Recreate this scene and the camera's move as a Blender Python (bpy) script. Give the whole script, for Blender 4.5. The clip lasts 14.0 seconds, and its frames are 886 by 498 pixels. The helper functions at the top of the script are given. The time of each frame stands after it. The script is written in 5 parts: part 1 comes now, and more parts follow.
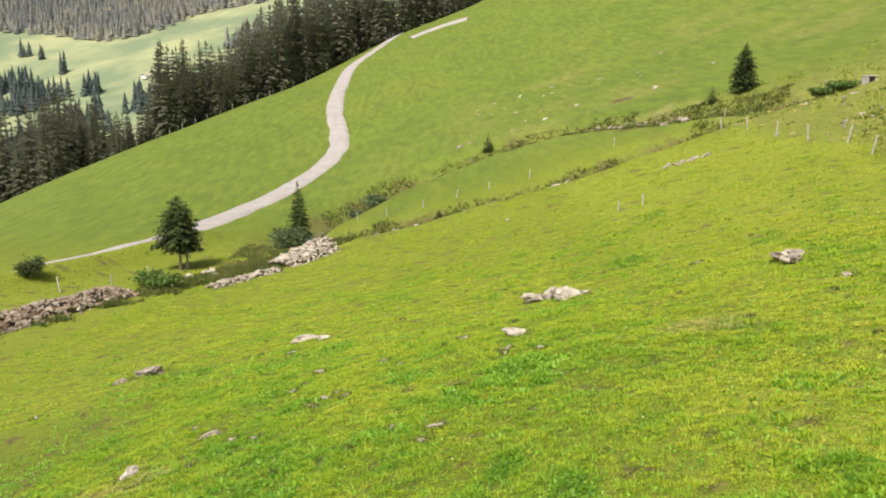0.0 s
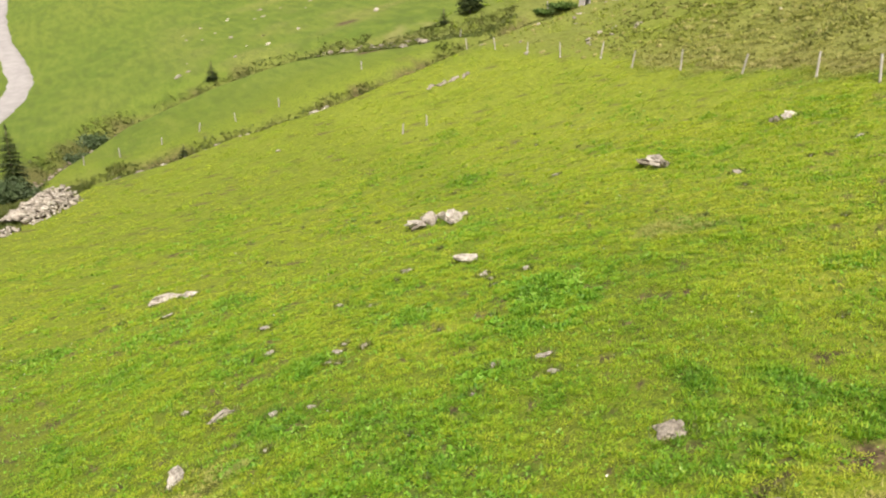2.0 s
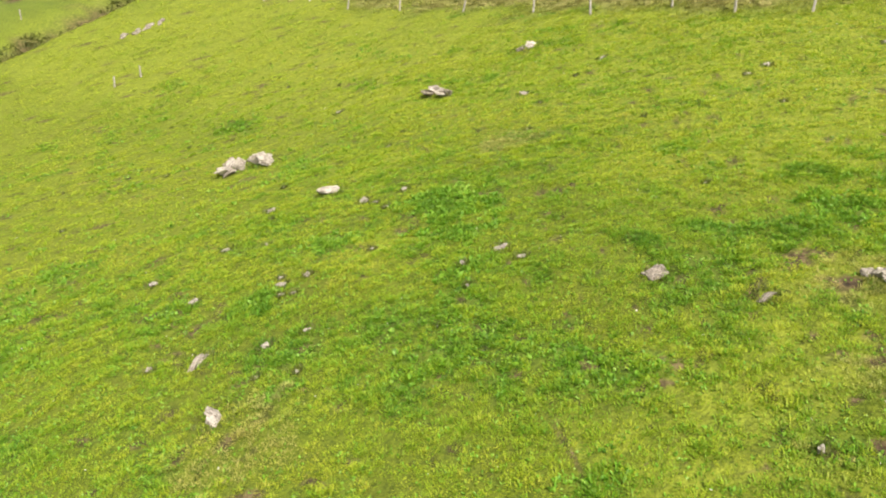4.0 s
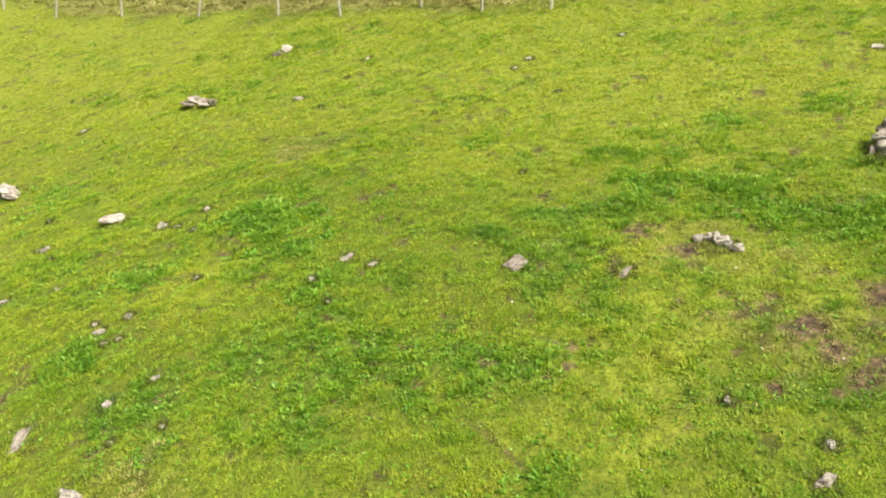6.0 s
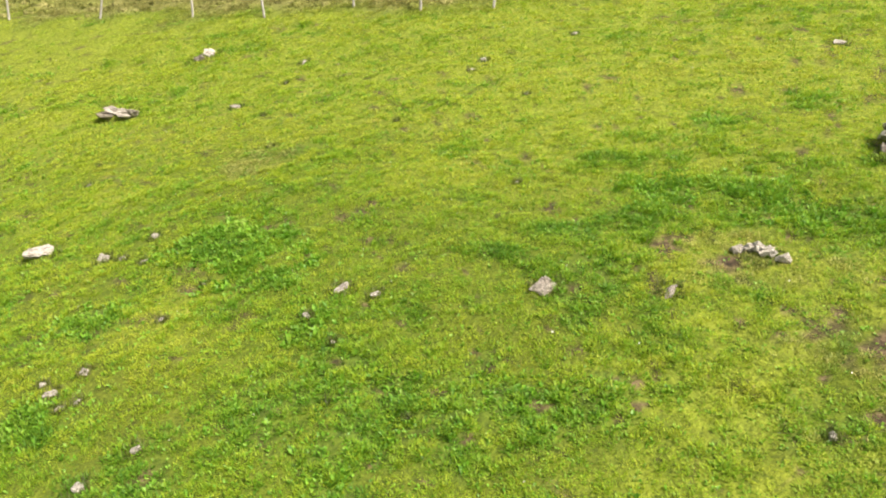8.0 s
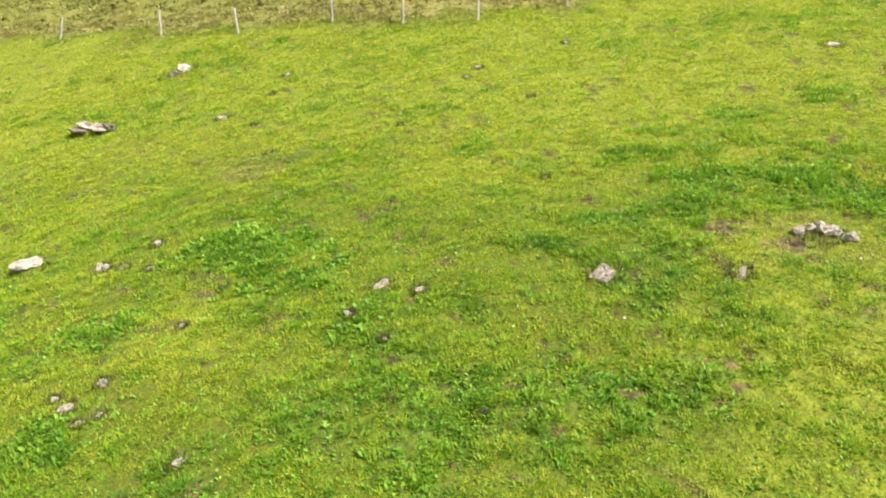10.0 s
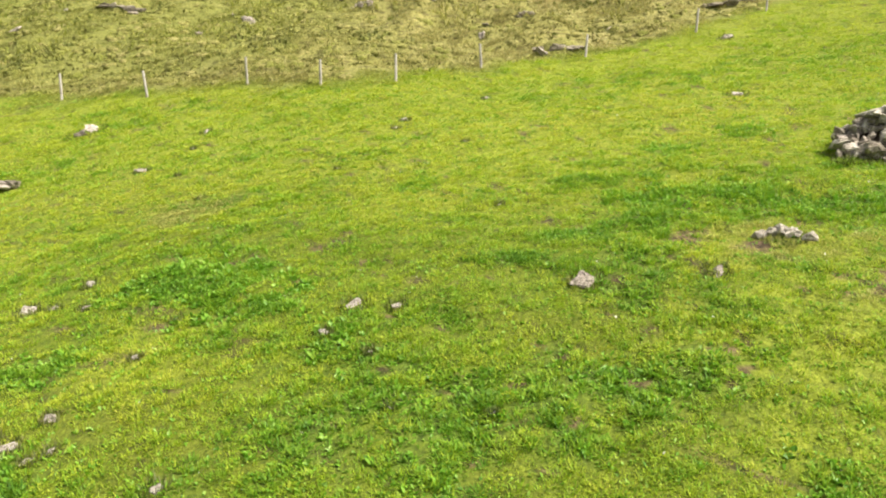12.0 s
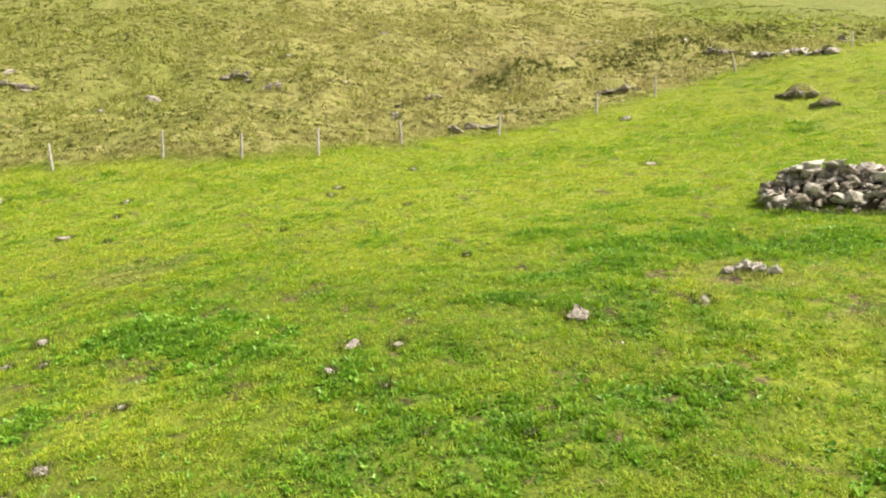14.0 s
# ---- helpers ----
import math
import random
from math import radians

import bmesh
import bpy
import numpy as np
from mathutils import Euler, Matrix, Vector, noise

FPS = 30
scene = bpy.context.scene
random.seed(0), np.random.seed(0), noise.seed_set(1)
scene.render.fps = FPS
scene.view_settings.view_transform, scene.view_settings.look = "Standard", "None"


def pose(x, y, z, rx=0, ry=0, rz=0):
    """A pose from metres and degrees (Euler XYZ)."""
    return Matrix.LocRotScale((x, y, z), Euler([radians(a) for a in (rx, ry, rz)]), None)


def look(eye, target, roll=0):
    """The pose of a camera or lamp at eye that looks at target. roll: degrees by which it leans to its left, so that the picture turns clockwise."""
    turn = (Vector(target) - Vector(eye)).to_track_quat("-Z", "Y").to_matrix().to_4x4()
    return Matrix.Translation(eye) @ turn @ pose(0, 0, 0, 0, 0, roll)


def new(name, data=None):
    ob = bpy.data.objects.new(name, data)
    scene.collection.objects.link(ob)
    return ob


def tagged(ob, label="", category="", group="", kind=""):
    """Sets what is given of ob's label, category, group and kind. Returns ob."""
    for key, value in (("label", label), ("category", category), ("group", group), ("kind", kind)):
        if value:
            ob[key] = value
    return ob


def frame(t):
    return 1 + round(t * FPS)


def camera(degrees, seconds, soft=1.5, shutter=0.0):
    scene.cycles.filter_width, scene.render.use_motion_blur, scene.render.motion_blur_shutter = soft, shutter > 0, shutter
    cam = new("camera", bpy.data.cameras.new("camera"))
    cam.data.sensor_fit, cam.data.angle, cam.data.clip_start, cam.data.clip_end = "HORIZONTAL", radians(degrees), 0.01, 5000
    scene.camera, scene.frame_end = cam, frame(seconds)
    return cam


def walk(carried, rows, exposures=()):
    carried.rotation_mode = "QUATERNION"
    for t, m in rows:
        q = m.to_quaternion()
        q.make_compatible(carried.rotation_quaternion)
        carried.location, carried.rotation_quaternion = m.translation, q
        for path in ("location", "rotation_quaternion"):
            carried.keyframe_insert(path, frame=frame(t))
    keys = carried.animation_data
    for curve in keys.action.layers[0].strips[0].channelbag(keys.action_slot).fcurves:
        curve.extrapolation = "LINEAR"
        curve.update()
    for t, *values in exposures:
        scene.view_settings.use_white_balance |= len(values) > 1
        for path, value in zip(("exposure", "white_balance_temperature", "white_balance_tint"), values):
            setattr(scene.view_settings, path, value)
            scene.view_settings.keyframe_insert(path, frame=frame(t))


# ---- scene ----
cam = camera(58.8, 14.0, soft=1.9, shutter=0.2)
METRES, EYE, TILT, LEAN, TURN = 19.0, 6.0, -11.5, 0.0, 0.0
ROWS = [
    (0.0, 0.0, 0.0, 0.0, -0.0, 0.0, -0.0),
    (0.5, -0.036, 0.025, 0.0049, -3.35, -0.02, 0.77),
    (1.0, -0.0967, 0.0457, 0.007, -7.34, -0.53, 1.68),
    (1.5, -0.1761, 0.0651, 0.0078, -14.76, -3.15, 3.24),
    (2.0, -0.2724, 0.088, 0.013, -23.04, -6.21, 4.81),
    (4.5, -0.5344, 0.1841, 0.0291, -55.15, -13.92, 9.29),
    (5.0, -0.5475, 0.2077, 0.0331, -60.97, -14.79, 9.85),
    (5.5, -0.5487, 0.2318, 0.0377, -65.83, -15.59, 10.26),
    (6.0, -0.543, 0.2572, 0.0427, -70.64, -16.42, 10.54),
    (6.5, -0.5319, 0.2806, 0.0465, -74.86, -17.09, 10.8),
    (7.0, -0.5186, 0.3061, 0.0509, -78.31, -17.71, 10.87),
    (7.5, -0.5055, 0.3312, 0.0541, -78.55, -17.7, 10.82),
    (8.0, -0.4964, 0.3569, 0.0518, -78.77, -17.69, 10.81),
    (10.5, -0.4819, 0.4512, 0.0157, -84.97, -14.7, 11.12),
    (11.0, -0.4809, 0.4674, 0.0054, -86.99, -13.36, 11.19),
    (11.5, -0.4807, 0.4822, -0.0046, -89.41, -12.23, 11.28),
    (12.0, -0.4811, 0.4977, -0.0135, -91.64, -10.94, 11.33),
    (12.5, -0.4809, 0.5136, -0.0206, -93.85, -9.63, 11.35),
    (13.0, -0.4802, 0.5328, -0.0264, -95.2, -8.18, 11.37),
    (13.5, -0.4802, 0.5533, -0.0306, -98.43, -7.11, 11.38),
    (14.0, -0.4777, 0.5784, -0.0334, -100.92, -5.84, 11.32),
]
walk(cam, [(t, pose(0, 0, EYE, TILT, LEAN, TURN) @ pose(METRES * x, METRES * y, METRES * z, 90 + pitch, roll, yaw)) for t, x, y, z, yaw, pitch, roll in ROWS],
     exposures=[(0.0, 0.14, 6900, 13.5), (2.0, 0.15, 6900, 13.5), (5.0, 0.33, 6900, 13.5), (8.0, 0.42, 6900, 13.5), (11.0, 0.5, 6900, 13.5), (14.0, 0.5, 6900, 13.5)])

# ---- world and sun ----
SUN_ELEVATION, SUN_AZIMUTH = 54.0, 207.0   # degrees; azimuth clockwise from +y
world = bpy.data.worlds.new("sky")
scene.world = world
world.use_nodes = True
sky = world.node_tree.nodes.new("ShaderNodeTexSky")
sky.sky_type, sky.sun_disc = "NISHITA", False
sky.sun_elevation, sky.sun_rotation = radians(SUN_ELEVATION), radians(SUN_AZIMUTH)
sky.air_density, sky.dust_density = 1.0, 4.0
veil = world.node_tree.nodes.new("ShaderNodeHueSaturation")   # thin cloud pales the sky
veil.inputs["Saturation"].default_value = 0.4
world.node_tree.links.new(sky.outputs[0], veil.inputs["Color"])
world.node_tree.links.new(veil.outputs[0], world.node_tree.nodes["Background"].inputs[0])
world.node_tree.nodes["Background"].inputs[1].default_value = 0.112

lamp = bpy.data.lights.new("sun", "SUN")
lamp.energy, lamp.angle, lamp.color = 5.0, radians(8), (1.0, 0.94, 0.82)
sun = new("sun", lamp)
ca, sa = math.cos(radians(SUN_ELEVATION)), math.sin(radians(SUN_ELEVATION))
sun_from = Vector((ca * math.sin(radians(SUN_AZIMUTH)), ca * math.cos(radians(SUN_AZIMUTH)), sa))
sun.matrix_world = look(sun_from * 60, (0, 0, 0))


# ---- materials ----
def material(name, rough=0.85):
    m = bpy.data.materials.new(name)
    m.use_nodes = True
    b = m.node_tree.nodes["Principled BSDF"]
    b.inputs["Roughness"].default_value = rough
    b.inputs["Specular IOR Level"].default_value = 0.25
    return m, m.node_tree, b


def node(nt, kind, **values):
    n = nt.nodes.new(kind)
    for k, v in values.items():
        n.inputs[k.replace("_", " ")].default_value = v
    return n


def noise_at(nt, scale, detail=4.0, coords=None):
    n = node(nt, "ShaderNodeTexNoise", Scale=scale, Detail=detail, Roughness=0.6)
    nt.links.new((coords or object_coords(nt)), n.inputs["Vector"])
    return n.outputs["Fac"]


def object_coords(nt):
    for n in nt.nodes:
        if n.bl_idname == "ShaderNodeTexCoord":
            return n.outputs["Object"]
    return nt.nodes.new("ShaderNodeTexCoord").outputs["Object"]


def ramp(nt, fac, *stops):
    r = nt.nodes.new("ShaderNodeValToRGB")
    r.color_ramp.elements[0].position, r.color_ramp.elements[0].color = stops[0][0], (*stops[0][1], 1)
    r.color_ramp.elements[1].position, r.color_ramp.elements[1].color = stops[-1][0], (*stops[-1][1], 1)
    for p, col in stops[1:-1]:
        r.color_ramp.elements.new(p).color = (*col, 1)
    nt.links.new(fac, r.inputs[0])
    return r.outputs[0]


def mix(nt, fac, a, b, how="MIX"):
    n = nt.nodes.new("ShaderNodeMix")
    n.data_type, n.blend_type = "RGBA", how
    for value, slot in ((fac, n.inputs[0]), (a, n.inputs[6]), (b, n.inputs[7])):
        if isinstance(value, (int, float)):
            slot.default_value = value
        elif isinstance(value, tuple):
            slot.default_value = (*value, 1)
        else:
            nt.links.new(value, slot)
    return n.outputs[2]


def attribute(nt, name):
    n = nt.nodes.new("ShaderNodeAttribute")
    n.attribute_name = name
    return n.outputs["Fac"]


def bump(nt, b, height, strength, distance):
    n = node(nt, "ShaderNodeBump", Strength=strength, Distance=distance)
    nt.links.new(height, n.inputs["Height"])
    nt.links.new(n.outputs[0], b.inputs["Normal"])


def ground_material():
    m, nt, b = material("meadow_ground", 0.95)
    large, small, fine = noise_at(nt, 0.09), noise_at(nt, 0.8), noise_at(nt, 9.0, 6.0)
    green = ramp(nt, large, (0.3, (0.092, 0.15, 0.021)), (0.5, (0.12, 0.178, 0.025)), (0.7, (0.155, 0.196, 0.032)))
    green = mix(nt, ramp(nt, small, (0.42, (0, 0, 0)), (0.62, (1, 1, 1))), green, (0.137, 0.19, 0.028))
    green = mix(nt, ramp(nt, fine, (0.35, (1, 1, 1)), (0.5, (0, 0, 0))), green, (0.08, 0.122, 0.018))
    olive = ramp(nt, noise_at(nt, 1.1, 6.0), (0.3, (0.2, 0.2, 0.058)), (0.5, (0.265, 0.26, 0.082)), (0.7, (0.32, 0.3, 0.11)))
    olive = mix(nt, ramp(nt, fine, (0.35, (1, 1, 1)), (0.5, (0, 0, 0))), olive, (0.12, 0.125, 0.035))
    dash = node(nt, "ShaderNodeMapping")
    dash.inputs["Scale"].default_value = (5.5, 1.8, 5.5)
    nt.links.new(object_coords(nt), dash.inputs["Vector"])
    dashes = noise_at(nt, 1.0, 4.0, dash.outputs[0])
    olive = mix(nt, ramp(nt, dashes, (0.39, (0.95, 0.95, 0.95)), (0.46, (0, 0, 0))), olive, (0.1, 0.09, 0.03))
    soil = ramp(nt, fine, (0.35, (0.032, 0.024, 0.015)), (0.52, (0.095, 0.068, 0.038)), (0.65, (0.2, 0.148, 0.085)))
    straw = ramp(nt, fine, (0.3, (0.2, 0.195, 0.07)), (0.7, (0.34, 0.31, 0.14)))
    stretch = node(nt, "ShaderNodeMapping")
    stretch.inputs["Scale"].default_value = (1.4, 0.3, 1.4)
    nt.links.new(object_coords(nt), stretch.inputs["Vector"])
    streak = noise_at(nt, 1.0, 8.0, stretch.outputs[0])
    green = mix(nt, ramp(nt, streak, (0.38, (0.6, 0.6, 0.6)), (0.53, (0, 0, 0))), green, (0.076, 0.112, 0.021))
    green = mix(nt, ramp(nt, streak, (0.55, (0, 0, 0)), (0.7, (0.6, 0.6, 0.6))), green, (0.172, 0.212, 0.042))
    colour = mix(nt, attribute(nt, "rough"), green, olive)
    # far meadows: haze and sunlit patches put into a paler grass colour
    colour = mix(nt, attribute(nt, "far_haze"), colour, ramp(nt, noise_at(nt, 0.012, 3.0), (0.4, (0.16, 0.215, 0.13)), (0.66, (0.31, 0.34, 0.19))))
    colour = mix(nt, attribute(nt, "dry"), colour, straw)
    sward = ramp(nt, fine, (0.34, (0.065, 0.105, 0.01)), (0.6, (0.145, 0.2, 0.016)))
    sward = mix(nt, ramp(nt, noise_at(nt, 0.55, 5.0), (0.42, (0, 0, 0)), (0.62, (0.7, 0.7, 0.7))), sward, (0.13, 0.155, 0.018))
    sward = mix(nt, attribute(nt, "lush"), sward, ramp(nt, fine, (0.36, (0.145, 0.19, 0.02)), (0.6, (0.265, 0.315, 0.034))))
    blades = noise_at(nt, 26.0, 4.0)
    sward = mix(nt, ramp(nt, blades, (0.36, (0.8, 0.8, 0.8)), (0.47, (0, 0, 0))), sward, (0.055, 0.085, 0.01))
    sward = mix(nt, ramp(nt, blades, (0.56, (0, 0, 0)), (0.66, (0.6, 0.6, 0.6))), sward, (0.2, 0.26, 0.028))
    sward = mix(nt, ramp(nt, attribute(nt, "herb"), (0.1, (0, 0, 0)), (0.9, (0.8, 0.8, 0.8))), sward, ramp(nt, fine, (0.4, (0.045, 0.08, 0.014)), (0.6, (0.11, 0.185, 0.024))))
    marks = ramp(nt, noise_at(nt, 2.6, 5.0), (0.6, (0, 0, 0)), (0.66, (0.8, 0.8, 0.8)))
    sward = mix(nt, marks, sward, (0.06, 0.065, 0.016))
    colour = mix(nt, attribute(nt, "thatch"), colour, sward)
    colour = mix(nt, attribute(nt, "soil"), colour, soil)
    nt.links.new(colour, b.inputs["Base Color"])
    bump(nt, b, fine, 0.6, 0.12)
    return m


def leaf_material(name, stops, glow=0.35, patch=0.25, soil_mix=None, clumped=False, gloss=0.55):
    """Grass and leaves: light shines partly through; hue drifts in patches and from leaf to leaf."""
    m, nt, b = material(name, gloss)
    b.inputs["Specular IOR Level"].default_value = 0.35
    geo = nt.nodes.new("ShaderNodeNewGeometry")
    fac = mix(nt, 0.5, mix(nt, 0.45, geo.outputs["Random Per Island"], noise_at(nt, 5.0, 3.0)), noise_at(nt, patch, 3.0))
    if clumped:
        fac = mix(nt, 0.62, mix(nt, 0.35, geo.outputs["Random Per Island"], noise_at(nt, patch, 3.0)), attribute(nt, "kind"))
    colour = ramp(nt, fac, *stops)
    if soil_mix:
        for attr, col in soil_mix:
            colour = mix(nt, attribute(nt, attr), colour, mix(nt, geo.outputs["Random Per Island"], col[0], col[1]))
    nt.links.new(colour, b.inputs["Base Color"])
    thin = nt.nodes.new("ShaderNodeBsdfTranslucent")
    nt.links.new(colour, thin.inputs["Color"])
    both = node(nt, "ShaderNodeMixShader", Fac=glow)
    nt.links.new(b.outputs[0], both.inputs[1])
    nt.links.new(thin.outputs[0], both.inputs[2])
    nt.links.new(both.outputs[0], nt.nodes["Material Output"].inputs["Surface"])
    return m


def mound_material():
    m, nt, b = material("matted_grass", 0.9)
    fine = noise_at(nt, 11.0, 6.0)
    geo = nt.nodes.new("ShaderNodeNewGeometry")
    colour = ramp(nt, geo.outputs["Random Per Island"], (0.0, (0.2, 0.225, 0.042)), (0.45, (0.26, 0.27, 0.072)), (0.8, (0.31, 0.3, 0.1)), (1.0, (0.36, 0.335, 0.13)))
    colour = mix(nt, ramp(nt, fine, (0.38, (0.8, 0.8, 0.8)), (0.54, (0, 0, 0))), colour, (0.13, 0.138, 0.032))
    colour = mix(nt, attribute(nt, "dry"), colour, (0.3, 0.28, 0.12))
    nt.links.new(colour, b.inputs["Base Color"])
    bump(nt, b, fine, 0.9, 0.12)
    return m


def rock_material(name, dark, mid, light, moss=0.5):
    m, nt, b = material(name, 0.9)
    info = nt.nodes.new("ShaderNodeObjectInfo")
    grain, blotch = noise_at(nt, 16.0, 9.0), noise_at(nt, 3.4, 6.0)
    colour = ramp(nt, blotch, (0.4, dark), (0.48, mid), (0.58, light))
    colour = mix(nt, 0.4, colour, ramp(nt, grain, (0.38, dark), (0.56, light)))
    colour = mix(nt, 1.0, colour, ramp(nt, info.outputs["Random"], (0.0, (0.78, 0.74, 0.69)), (0.5, (0.96, 0.93, 0.88)), (1.0, (1.1, 1.07, 1.0))), "MULTIPLY")
    # black crust lichen in sharp spots, then olive moss
    crust = ramp(nt, noise_at(nt, 8.0, 7.0), (0.55, (0, 0, 0)), (0.59, (moss, moss, moss)))
    colour = mix(nt, crust, colour, (0.035, 0.03, 0.024))
    lichen = ramp(nt, noise_at(nt, 5.0, 6.0), (0.56, (0, 0, 0)), (0.63, (moss, moss, moss)))
    colour = mix(nt, lichen, colour, (0.12, 0.115, 0.05))
    nt.links.new(colour, b.inputs["Base Color"])
    bump(nt, b, grain, 0.9, 0.035)
    return m


def wood_material(name, dark, light):
    m, nt, b = material(name, 0.85)
    n = node(nt, "ShaderNodeTexNoise", Scale=9.0, Detail=6.0)
    stretch = node(nt, "ShaderNodeMapping")
    stretch.inputs["Scale"].default_value = (4, 4, 0.5)
    nt.links.new(object_coords(nt), stretch.inputs["Vector"])
    nt.links.new(stretch.outputs[0], n.inputs["Vector"])
    nt.links.new(ramp(nt, n.outputs["Fac"], (0.3, dark), (0.7, light)), b.inputs["Base Color"])
    bump(nt, b, n.outputs["Fac"], 0.5, 0.01)
    return m


def speckled(name, dark, light, scale=6.0, relief=0.02):
    m, nt, b = material(name, 0.95)
    f = noise_at(nt, scale, 8.0)
    colour = mix(nt, 0.5, ramp(nt, f, (0.3, dark), (0.7, light)), ramp(nt, noise_at(nt, scale * 0.1, 4.0), (0.3, dark), (0.7, light)))
    nt.links.new(colour, b.inputs["Base Color"])
    bump(nt, b, f, 0.6, relief)
    return m


GROUND = ground_material()
GRASS = leaf_material("grass_blades", [(0.22, (0.12, 0.23, 0.014)), (0.42, (0.2, 0.33, 0.018)), (0.58, (0.29, 0.41, 0.025)), (0.78, (0.42, 0.47, 0.06))],
                      soil_mix=[("rough", ((0.17, 0.2, 0.025), (0.46, 0.45, 0.12))), ("dry", ((0.3, 0.27, 0.09), (0.58, 0.5, 0.24)))])
TURF = leaf_material("turf_leaves", [(0.12, (0.075, 0.21, 0.018)), (0.3, (0.16, 0.34, 0.024)), (0.46, (0.28, 0.44, 0.028)), (0.62, (0.4, 0.5, 0.036)), (0.8, (0.5, 0.53, 0.06)), (0.93, (0.58, 0.5, 0.17))],
                     soil_mix=[("rough", ((0.22, 0.23, 0.06), (0.5, 0.46, 0.19))), ("dry", ((0.3, 0.27, 0.09), (0.58, 0.5, 0.24)))], glow=0.45, clumped=True)
MOUND = mound_material()
HERB = leaf_material("herb_leaves", [(0.25, (0.065, 0.19, 0.016)), (0.4, (0.14, 0.34, 0.025)), (0.58, (0.24, 0.47, 0.04)), (0.75, (0.42, 0.6, 0.12))], 0.38, 1.4, gloss=0.42)
NEEDLES = leaf_material("spruce_needles", [(0.25, (0.036, 0.058, 0.022)), (0.5, (0.07, 0.1, 0.036)), (0.8, (0.135, 0.165, 0.06))], 0.3, 0.8)
# haze put into the colour: far paler and greyer than spruce needles
HAZED_WOOD_NEEDLES = leaf_material("hazed_wood_needles", [(0.25, (0.25, 0.275, 0.215)), (0.5, (0.3, 0.32, 0.25)), (0.8, (0.34, 0.355, 0.28))], 0.7, 0.05)
SHRUB_GREEN = leaf_material("shrub_leaves", [(0.25, (0.05, 0.105, 0.022)), (0.5, (0.1, 0.175, 0.036)), (0.8, (0.17, 0.25, 0.06))], 0.25, 0.8)
RANK = leaf_material("rank_grass", [(0.25, (0.055, 0.09, 0.02)), (0.5, (0.115, 0.15, 0.03)), (0.8, (0.24, 0.225, 0.07))], 0.25, 0.5)
SEDGE = leaf_material("sedge_blades", [(0.25, (0.085, 0.095, 0.022)), (0.5, (0.15, 0.16, 0.038)), (0.8, (0.26, 0.25, 0.08))], 0.25, 0.35)
HEATH = leaf_material("heath_leaves", [(0.25, (0.08, 0.1, 0.02)), (0.5, (0.14, 0.17, 0.035)), (0.8, (0.24, 0.25, 0.07))], 0.2, 0.6)
# haze and bands of sun and shade are put into these needle colours
HAZED_FAR_NEEDLES = leaf_material("hazed_far_spruce_needles", [(0.36, (0.2, 0.235, 0.26)), (0.5, (0.3, 0.32, 0.315)), (0.62, (0.47, 0.46, 0.38))], 0.55, 0.012)
# the blue of distance is mixed into the valley needles
HAZED_VALLEY_NEEDLES = leaf_material("hazed_valley_spruce_needles", [(0.25, (0.075, 0.105, 0.11)), (0.5, (0.1, 0.14, 0.14)), (0.8, (0.14, 0.18, 0.165))], 0.55, 0.02)
WILLOW = leaf_material("willow_leaves", [(0.25, (0.06, 0.095, 0.045)), (0.5, (0.1, 0.15, 0.065)), (0.8, (0.17, 0.22, 0.1))], 0.25, 1.0)
FLOWER = leaf_material("white_flowers", [(0.2, (0.7, 0.7, 0.6)), (0.7, (0.85, 0.84, 0.8))], 0.2)
LIMESTONE = rock_material("limestone", (0.19, 0.17, 0.15), (0.45, 0.425, 0.39), (0.7, 0.68, 0.64), 0.22)
GREY_ROCK = rock_material("grey_rock", (0.13, 0.115, 0.1), (0.29, 0.265, 0.235), (0.52, 0.49, 0.45), 0.35)
RED_ROCK = rock_material("reddish_rock", (0.12, 0.09, 0.07), (0.24, 0.195, 0.16), (0.42, 0.36, 0.31), 0.4)
MOSSY_ROCK = rock_material("mossy_rock", (0.085, 0.075, 0.055), (0.19, 0.172, 0.135), (0.44, 0.41, 0.36), 0.6)
BARK = wood_material("bark", (0.15, 0.12, 0.095), (0.36, 0.3, 0.25))
POST_WOOD = wood_material("weathered_post_wood", (0.26, 0.245, 0.22), (0.5, 0.48, 0.45))
GRAVEL = speckled("gravel", (0.24, 0.23, 0.23), (0.4, 0.385, 0.385), 9.0)
EARTH = speckled("bare_earth", (0.06, 0.045, 0.03), (0.19, 0.145, 0.1), 5.0, 0.05)
CONCRETE = speckled("concrete", (0.3, 0.29, 0.27), (0.48, 0.46, 0.43), 12.0, 0.005)
PLASTER = speckled("white_plaster", (0.6, 0.59, 0.56), (0.75, 0.74, 0.72), 3.0, 0.005)
TILES = speckled("roof_tiles", (0.3, 0.27, 0.26), (0.5, 0.47, 0.45), 2.0, 0.03)


# ---- the lie of the land ----
def value_noise(x, y, cell, seed=0):
    """Smooth random heights from -1 to 1 on a square lattice."""
    u, v = x / cell, y / cell
    i, j = np.floor(u).astype(np.int64), np.floor(v).astype(np.int64)
    f, g = u - i, v - j
    f, g = f * f * (3 - 2 * f), g * g * (3 - 2 * g)

    def corner(a, b):
        h = (a * 374761393 + b * 668265263 + seed * 974634777) & 0x7FFFFFFF
        h = ((h ^ (h >> 13)) * 1274126177) & 0x7FFFFFFF
        return ((h ^ (h >> 16)) & 0xFFFF) / 32767.5 - 1
    return (corner(i, j) * (1 - f) + corner(i + 1, j) * f) * (1 - g) + (corner(i, j + 1) * (1 - f) + corner(i + 1, j + 1) * f) * g


